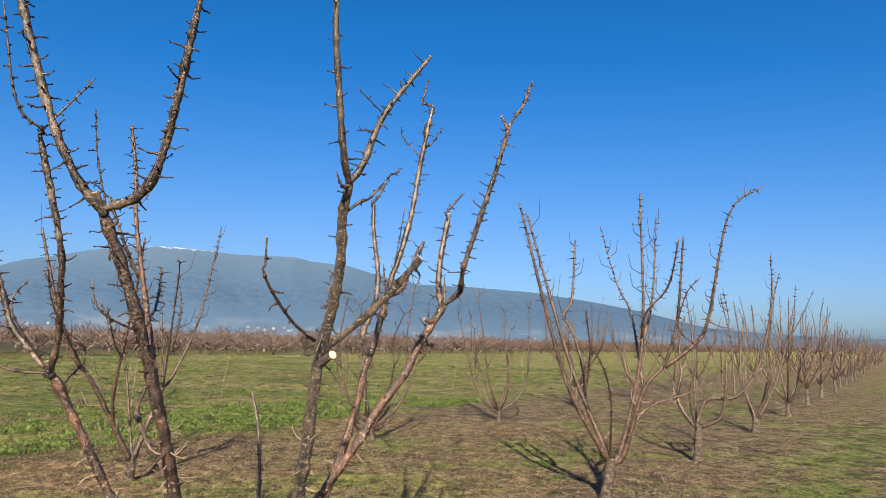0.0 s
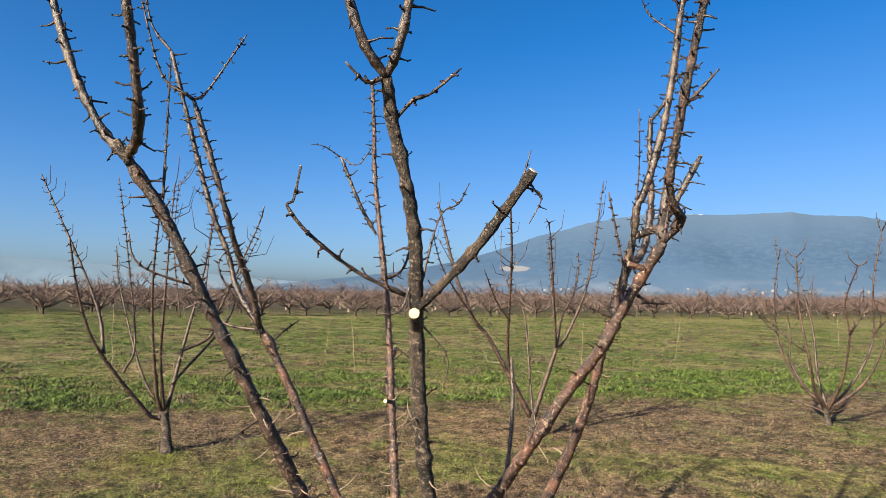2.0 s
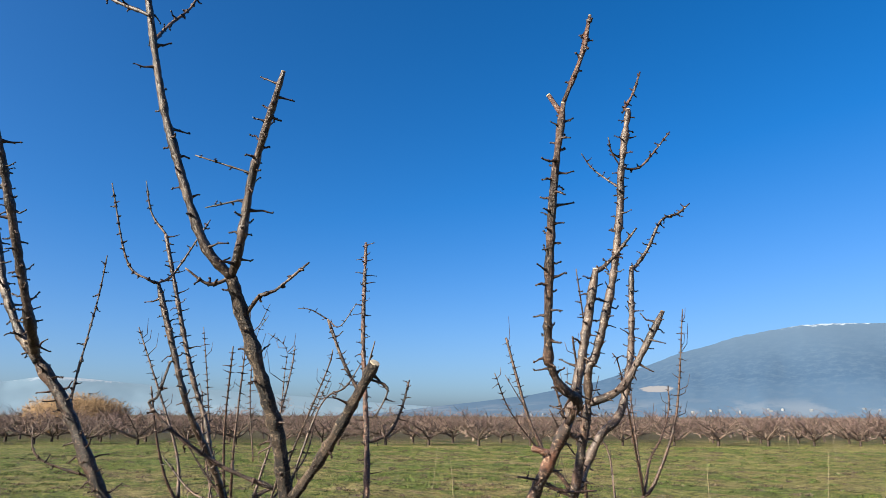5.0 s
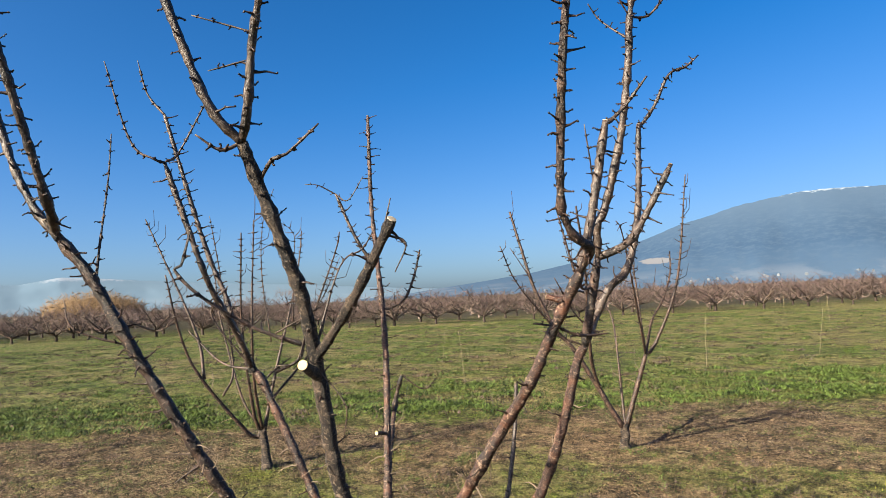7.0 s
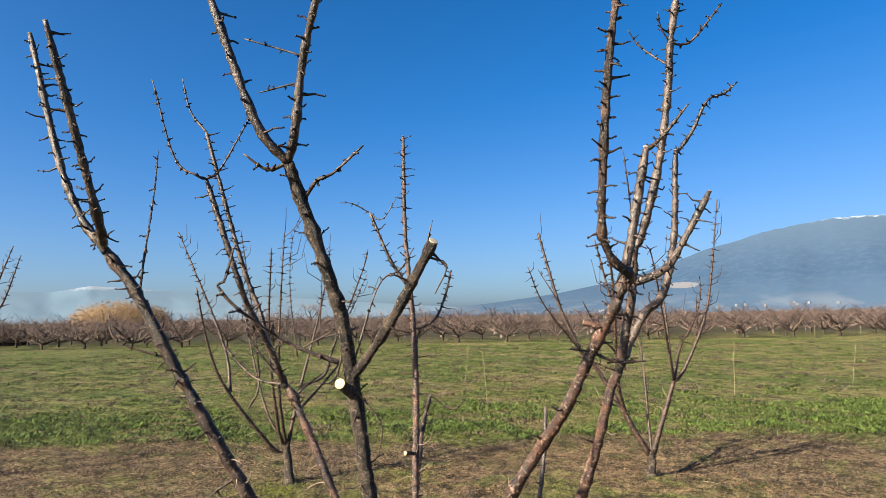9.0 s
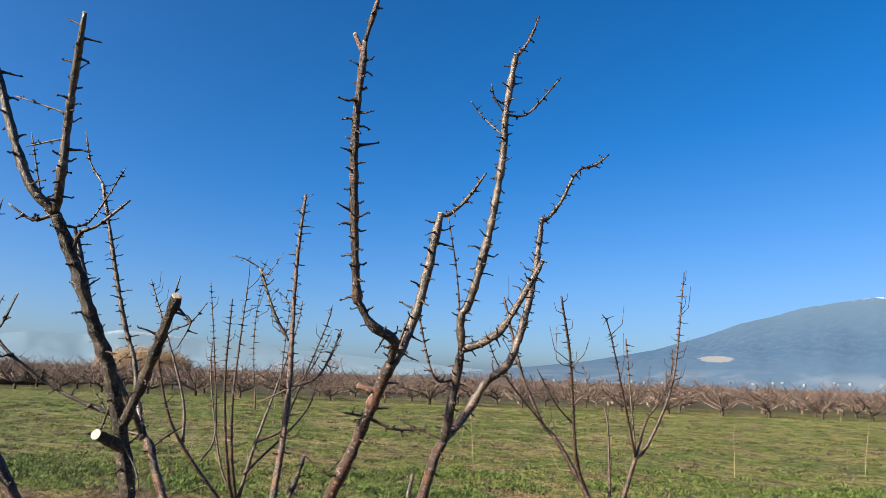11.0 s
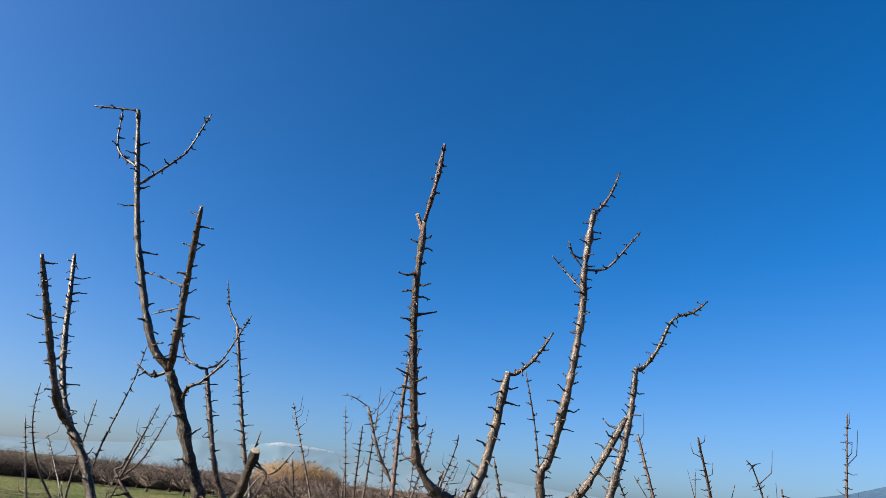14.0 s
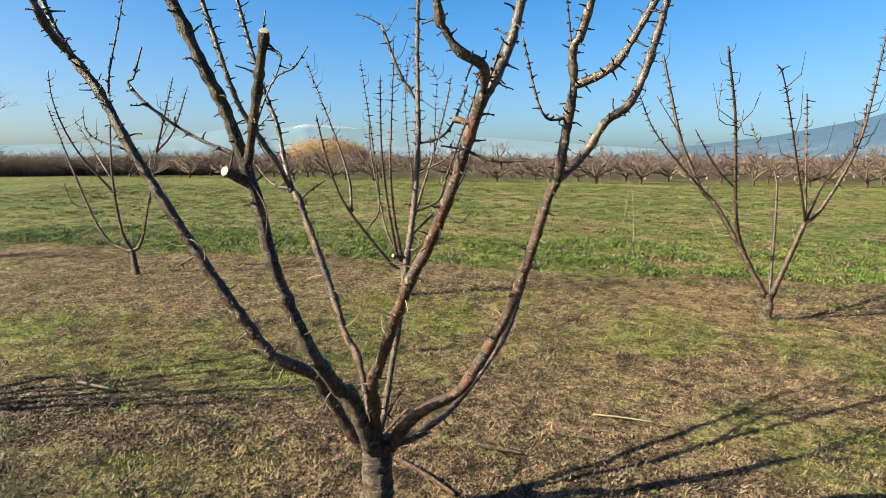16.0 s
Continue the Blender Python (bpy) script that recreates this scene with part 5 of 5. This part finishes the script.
for row in range(34):
    across = EDGE + row * 4.0
    for k in range(-46, 82):
        along = k * 2.9 + r.uniform(-.25, .25) + (row % 2) * 1.7
        p = ALONG * along + ACROSS * (across + r.uniform(-.3, .3))
        bearing = math.degrees(math.atan2(p.x - 1, p.y - 1.5))
        if not -112 < bearing < 42:
            continue
        if -112 < bearing < -87 and p.length > 58:
            continue
        if -87 < bearing < -76 and p.length > 72:
            continue
        turn = r.uniform(0, 6.28)
        size = r.uniform(1.05, 1.22)
        if row < 3 and used < 200:
            m = pose(p.x, p.y, 0, 0, 0, math.degrees(turn)) @ Matrix.Scale(size, 4)
            if used < 5:
                front[used].matrix_basis = m
            else:
                copy_thing(front[r.randrange(5)], pose(p.x, p.y, 0, 0, 0, math.degrees(turn)) @ Matrix.Scale(size, 4))
            used += 1
            continue
        if row > 5 and row % 5:
            continue
        c, s_ = math.cos(turn) * size, math.sin(turn) * size
        rot = np.array(((c, -s_, 0), (s_, c, 0), (0, 0, size)))
        pick = r.randrange(4)
        for which, (vs, fs) in enumerate(((wv, wf), (cv, cf))):
            v = lowv[pick][which] @ rot.T + np.array((p.x, p.y, 0))
            off = wn_ if which == 0 else cn_
            vs.append(v)
            fs.extend(tuple(i + off for i in f) for f in lows[pick][which].faces)
            if which == 0:
                wn_ += len(v)
            else:
                cn_ += len(v)
orchard = thing("far_orchard", (ACROSS * (EDGE + 30))[:], "wide old orchard of low bare fruit trees in rows, pinkish-brown twigs", "orchard", kind="stuff")
for name, vs, fs, mat in (("limbs", wv, wf, WOOD_FAR), ("twigs", cv, cf, TWIG_PINK)):
    me = bpy.data.meshes.new(name)
    me.from_pydata((np.concatenate(vs) - np.array(orchard.location)).tolist(), [], fs)
    me.materials.append(mat)
    ob = new(name, me)
    ob.parent = orchard
    tagged(ob, kind="stuff")

# ---- reeds, thicket and trees at the far side ----
def bearing_point(deg, dist):
    return Vector((1.4 + math.sin(radians(deg)) * dist, 1.9 + math.cos(radians(deg)) * dist, 0))


def reed_clump(where, wide, tall):
    r = random.Random(21)
    s = Shape()
    for _ in range(3800):
        a, d = r.uniform(0, 6.28), math.sqrt(r.random())
        x, y = math.cos(a) * d * wide, math.sin(a) * d * wide
        h = tall * (0.40 + 0.60 * math.sqrt(max(0, 1 - d * d))) * r.uniform(0.78, 1.03)
        lean = 0.16 + 0.25 * d
        p = Vector((x, y, 0))
        q = p + Vector((math.cos(a) * lean * h * d + r.uniform(-.35, .35), math.sin(a) * lean * h * d + r.uniform(-.35, .35), h))
        s.cone(p, q, 0.035, 3)
        if r.random() < .8:
            m = p.lerp(q, r.uniform(.45, .95))
            s.cone(m, m + Vector((r.uniform(-.5, .5), r.uniform(-.5, .5), r.uniform(-.15, .45))), 0.04, 3)
    clump = thing("reed_clump", where, "big rounded clump of golden dry reeds behind the orchard", "reeds")
    part("reeds", s, REED, clump)


reed_clump(bearing_point(-81.6, 74), 4.1, 4.0)


def bare_tree(where, tall, seed, label, spread=0.42, depth=5, mat=None):
    r = random.Random(seed)
    wood, fine = Shape(), Shape()

    def grow(p, d, length, rad, level):
        q = p + d * length * 0.5 + Vector((r.uniform(-1, 1), r.uniform(-1, 1), 0)) * length * 0.05
        e = q + d * length * 0.5 + Vector((0, 0, 0.05 * length))
        (wood if level < 3 else fine).tube([p, q, e], [rad, rad * .85, rad * .65], 6 if level < 2 else 3, cap=False)
        if level >= depth:
            for _ in range(3):
                fine.cone(e, e + (d + Vector((r.uniform(-1, 1), r.uniform(-1, 1), r.uniform(-.3, 1))) * .8).normalized() * length * .8, rad * .6, 3)
            return
        for _ in range(r.choice((3, 3, 4)) if level else 5):
            s0 = p.lerp(e, r.uniform(.55, 1.0)) if level else p.lerp(e, r.uniform(.4, 1.0))
            nd = (d + Vector((r.uniform(-1, 1), r.uniform(-1, 1), r.uniform(-.25, .6))) * spread * 2).normalized()
            grow(s0, nd, length * r.uniform(.55, .75), rad * .52, level + 1)

    grow(Vector((0, 0, 0)), Vector((0.02, 0, 1)), tall * 0.42, tall * 0.02, 0)
    tree = thing("bare_tree", where, label, "tree")
    part("trunk", wood, THICKET, tree)
    part("crown", fine, TWIG_FAR, tree)


bare_tree(bearing_point(-66.8, 92), 4.4, 4, "small round bare tree beyond the old orchard")
bare_tree(bearing_point(-107.3, 58), 7.6, 8, "round bare tree standing in the dark thicket", 0.60)


def thicket(name, a0, a1, dist, tall, seed, label, count):
    r = random.Random(seed)
    s = Shape()
    mid = bearing_point((a0 + a1) / 2, dist)
    for _ in range(count):
        a = r.uniform(a0, a1)
        base = bearing_point(a, dist + r.uniform(-1.5, 2.5)) - mid
        h = tall * r.uniform(.35, 1.0) * (0.72 + 0.45 * noise.noise(Vector((a * .55, seed, 0))))
        tip = base + Vector((r.uniform(-.9, .9), r.uniform(-.9, .9), h))
        s.cone(base, tip, r.uniform(.012, .03), 3)
        for _ in range(3):
            m = base.lerp(tip, r.uniform(.3, .95))
            s.cone(m, m + Vector((r.uniform(-.7, .7), r.uniform(-.7, .7), r.uniform(-.1, .6))), .012, 3)
    hedge = thing(name, mid, label, "thicket", kind="stuff")
    ob = part("twigs", s, THICKET, hedge)
    tagged(ob, kind="stuff")


thicket("thicket", -113, -88, 60, 2.7, 3, "dark tangled thicket of bare brambles at the field edge", 5200)

# ---- saplings in the grass: thin pale sticks in rows ----
r = random.Random(77)
stick = None
for x, y in ((-6.2, 13.8), (-5.5, 17.2), (-13.2, 31.6), (-10.2, 29.0), (-11.9, 11.4), (-8.5, 9.4), (-24.5, 5.3), (0.5, 20.7), (2.8, 21.5), (-17.0, 8.4), (-20.5, 13.6), (-3.2, 24.0)):
    m = pose(x, y, -0.02, r.uniform(-8, 8), r.uniform(-8, 8), r.uniform(0, 360))
    if stick is None:
        s = Shape()
        s.tube([Vector((0, 0, 0)), Vector((.01, .004, .35)), Vector((0, .01, .7)), Vector((.012, 0, 1.0))], [.0075, .007, .006, .005], 6)
        stick = new("sapling_stick", s.mesh("sapling_stick", STAKE))
        tagged(stick, "thin pale upright stick of a newly planted sapling", "stick", "sapling sticks in the grass")
        stick.matrix_basis = m
    else:
        copy_thing(stick, m)

# ---- prunings on the ground ----
def fallen(points, r0, r1, mat, label):
    rr = random.Random(len(points) * 7 + int(points[0][0] * 100))
    at = Vector(points[0])
    s = Shape()
    path = curve_through([Vector(p) - at for p in points], 0.03)
    s.tube(path, [r0 + (r1 - r0) * i / (len(path) - 1) for i in range(len(path))], 7, start_cap=True)
    ob = new("fallen_branch", s.mesh("fallen_branch", mat))
    ob.location = at
    tagged(ob, label, "branch", "prunings on the ground")


fallen(((-1.34, 3.55, .012), (-1.25, 3.65, .016), (-1.17, 3.75, .012)), .014, .011, BARK_RED, "short reddish pruned branch lying on the soil")
fallen(((-1.30, 3.12, .012), (-1.08, 3.21, .018), (-0.88, 3.28, .012)), .013, .009, BARK_RED, "reddish pruned branch lying beside the trunk")
fallen(((-1.52, 4.37, .008), (-1.42, 4.50, .012), (-1.31, 4.65, .008)), .006, .004, STAKE, "pale dry stick lying in the grass")
fallen(((-3.05, 1.35, .010), (-2.9, 1.5, .014), (-2.8, 1.62, .010)), .014, .010, BARK_FAR, "short pruned branch end lying on the soil")
rr = random.Random(15)
for _ in range(36):
    p = Vector((rr.uniform(-6, 2.5), rr.uniform(1.5, 9), 0))
    if (p - Vector((1.2, 1.6, 0))).length < 1.3:
        continue
    a, l = rr.uniform(0, 6.28), rr.uniform(.08, .3)
    d = Vector((math.cos(a), math.sin(a), 0)) * l
    z = lie(p.x, p.y) + .007
    fallen(((p.x, p.y, z), (p.x + d.x * .5 + rr.uniform(-.02, .02), p.y + d.y * .5, z + .006), (p.x + d.x, p.y + d.y, z)), .004, .0025, BARK_FAR if rr.random() < .6 else STAKE, "thin dry pruned twig lying on the ground")


# ---- grass, clover, straw and dead leaves ----
def scatter(name, label, mat, points, tall, wide, seed, flat=0.0, curled=False):
    """Single blades, each one thin pointed leaf; curled ones are bent quads."""
    g = np.random.default_rng(seed)
    n = len(points)
    a = g.uniform(0, 2 * np.pi, n)
    h = tall * g.uniform(.45, 1.3, n)
    lean = g.uniform(.15, 1.0, n) + flat * g.uniform(.4, 1.3, n)
    up = h / np.sqrt(1 + lean ** 2)
    side = np.stack((-np.sin(a), np.cos(a), np.zeros(n)), 1) * (wide * g.uniform(.6, 1.3, n))[:, None]
    side[:, 2] = wide * g.uniform(-.5, .5, n)
    out = np.stack((np.cos(a), np.sin(a), np.zeros(n)), 1) * (lean * up)[:, None]
    rise = np.stack((np.zeros(n), np.zeros(n), up), 1)
    if curled:
        verts = np.stack((points, points + out * .5 + side + rise * .9, points + out + rise * .5, points + out * .5 - side + rise * .3), 1)
    else:
        verts = np.stack((points - side, points + side, points + out + rise), 1)
    k = verts.shape[1]
    me = bpy.data.meshes.new(name)
    me.vertices.add(n * k)
    me.vertices.foreach_set("co", verts.astype(np.float32).ravel())
    me.loops.add(n * k)
    me.loops.foreach_set("vertex_index", np.arange(n * k, dtype=np.int32))
    me.polygons.add(n)
    me.polygons.foreach_set("loop_start", np.arange(0, n * k, k, dtype=np.int32))
    me.update(calc_edges=True)
    me.materials.append(mat)
    tagged(new(name, me), label, "grass" if "leaves" not in name else "leaves", kind="stuff")


MID = (-0.8, 2.9)


def field(seed, count, x0, x1, y0, y1, keep):
    """Random points on the ground, kept where keep(across, patchiness, along) allows."""
    g = np.random.default_rng(seed)
    x, y = g.uniform(x0, x1, count), g.uniform(y0, y1, count)
    out = []
    for px, py, u, more in zip(x, y, g.uniform(0, 1, count), patches(x, y)):
        n = px * ACROSS.x + py * ACROSS.y
        patch = growth(px, py) + more + noise.noise(Vector((px * 17, py * 17, 1.0))) * .35
        if u < keep(n, patch - 0.55 * math.exp(-((px - MID[0]) ** 2 + (py - MID[1]) ** 2) / 1.1), px * ALONG.x + py * ALONG.y):
            out.append((px, py, lie(px, py) - .004))
    return np.array(out)


def clamp(v):
    return min(1.0, max(0.0, v))


def green_keep(n, p, m):
    lush = 0.75 if n > 8.7 else (0.20 if n > 5.0 else 0.32)
    if 1.5 < n < 3.2:
        lush = 0.12
    return clamp(lush + p * 3.2)


def dry_keep(n, p, m):
    if 1.3 < n < 3.3 and m < 2.8:
        return clamp(0.12 - p)
    return clamp((0.15 if n > 8.9 else 0.65 if n > 4.8 else 0.40) - p * (2.1 if n > 4.8 else 0.7))


def litter_keep(n, p, m):
    return clamp((.62 if 1.2 < n < 3.4 and m < 2.9 else .34 if 1.2 < n < 3.6 else -.06) - p * 2.0)


scatter("grass", "short green orchard grass, patchy between the trees", GRASS, field(1, 800000, -5.0, 1.4, 1.0, 8.0, green_keep), .019, .0016, 1, .7)
scatter("grass", "mown green grass between the tree rows", GRASS, field(2, 560000, -12, 4, -3, 13, green_keep), .027, .0030, 2, .7)
scatter("grass", "longer tufts of grass in the wide alley", GRASS, field(8, 380000, -24, 12, -6, 26, lambda n, p, m: clamp(.2 + p * 2.0) if 11.5 < n < 22 else 0.0), .036, .0055, 8, 1.4)
scatter("clover", "low lush green clover strip beyond the tree row", CLOVER, field(3, 420000, -14, 4, -2, 18, lambda n, p, m: clamp(.40 + p * 1.6) if 8.8 < n < 12.0 else clamp(p * 1.2 - .46)), .034, .0048, 3, 1.4)
scatter("clover", "dark green clover patches scattered in the wide alley", CLOVER, field(9, 260000, -38, 14, -6, 40, lambda n, p, m: clamp(p * 3.0 - .75) if 11.5 < n < 38 else 0.0), .045, .0075, 9, 1.0)
scatter("weeds", "yellow-green weed tufts near the trunks", WEED, field(4, 80000, -7, 2, 0.5, 9, lambda n, p, m: clamp(p * 2.0 - .72)), .035, .0045, 4, .4)
scatter("dry_grass", "dead straw-coloured grass lying on the soil", STRAW, field(5, 560000, -5.0, 1.4, 1.0, 8.0, dry_keep), .026, .0013, 5, 1.6)
scatter("dry_grass", "dead straw-coloured grass under the trees", STRAW, field(6, 340000, -12, 4, -3, 13, dry_keep), .045, .0034, 6, 1.6)
scatter("dead_leaves", "brown dead leaf litter on the bare soil", LITTER, field(7, 260000, -4.5, 1.4, 0.9, 6.5, litter_keep), .019, .0052, 7, 1.0, True)


def clumps(seed, count, leaves, lo, hi, x0, x1, y0, y1, size=1.0):
    """Leaf places gathered in low oval clumps on the grass."""
    g = np.random.default_rng(seed)
    out = []
    while len(out) < count:
        x, y = g.uniform(x0, x1), g.uniform(y0, y1)
        n = x * ACROSS.x + y * ACROSS.y
        if lo < n < hi:
            long, deep = size * g.uniform(.15, .55), size * g.uniform(.12, .4)
            a, c = g.normal(0, 1, leaves) * long, g.normal(0, 1, leaves) * deep
            out.append(np.stack((x + a * ALONG.x + c * ACROSS.x, y + a * ALONG.y + c * ACROSS.y, np.full(leaves, lie(x, y)) + g.uniform(0, .03, leaves)), 1))
    return np.concatenate(out)


scatter("clover", "dark green clover clumps dotted over the wide alley", CLOVER, clumps(41, 1600, 80, 12.0, 38.0, -36, 12, -6, 40, .45), .058, .012, 41, 1.1)
scatter("clover", "lush green clover clumps in the strip beyond the row", CLOVER, clumps(42, 480, 150, 8.9, 12.0, -14, 4, -2, 18, .55), .058, .0085, 42, .9)
scatter("weeds", "small green weed clumps between the tree rows", CLOVER, clumps(43, 420, 90, -3.0, 8.8, -9, 3, 0, 11, .35), .026, .0040, 43, 1.0)
scatter("dry_grass", "small dark tufts of dead grass between the rows", LITTER, clumps(44, 480, 70, -3.0, 9.0, -9, 3, 0, 11, .3), .033, .005, 44, 1.2)
scatter("dry_grass", "brown dead weed tufts dotted over the wide alley", LITTER, clumps(45, 1000, 50, 9.0, 36.0, -34, 10, -6, 38, .35), .060, .012, 45, 1.0)
scatter("straw_stalks", "pale dry straw stalks lying loose on the ground", STAKE, field(46, 2600, -5.0, 1.0, 0.8, 7.5, lambda n, p, m: clamp(.32 - p)), .13, .0013, 46, 7.0)
weed_g = np.random.default_rng(49)
weed_p = [(x + weed_g.normal(0, .2, 1100), y + weed_g.normal(0, .14, 1100)) for x, y in ((-1.45, 2.38), (-1.72, 1.95), (-5.10, 4.05), (-5.06, 3.72), (-4.7, 5.3))]
scatter("weeds", "bright yellow-green weed patches by the tree feet", WEED, np.array([(x, y, lie(x, y)) for xs, ys in weed_p for x, y in zip(xs, ys)]), .020, .0030, 49, .7)
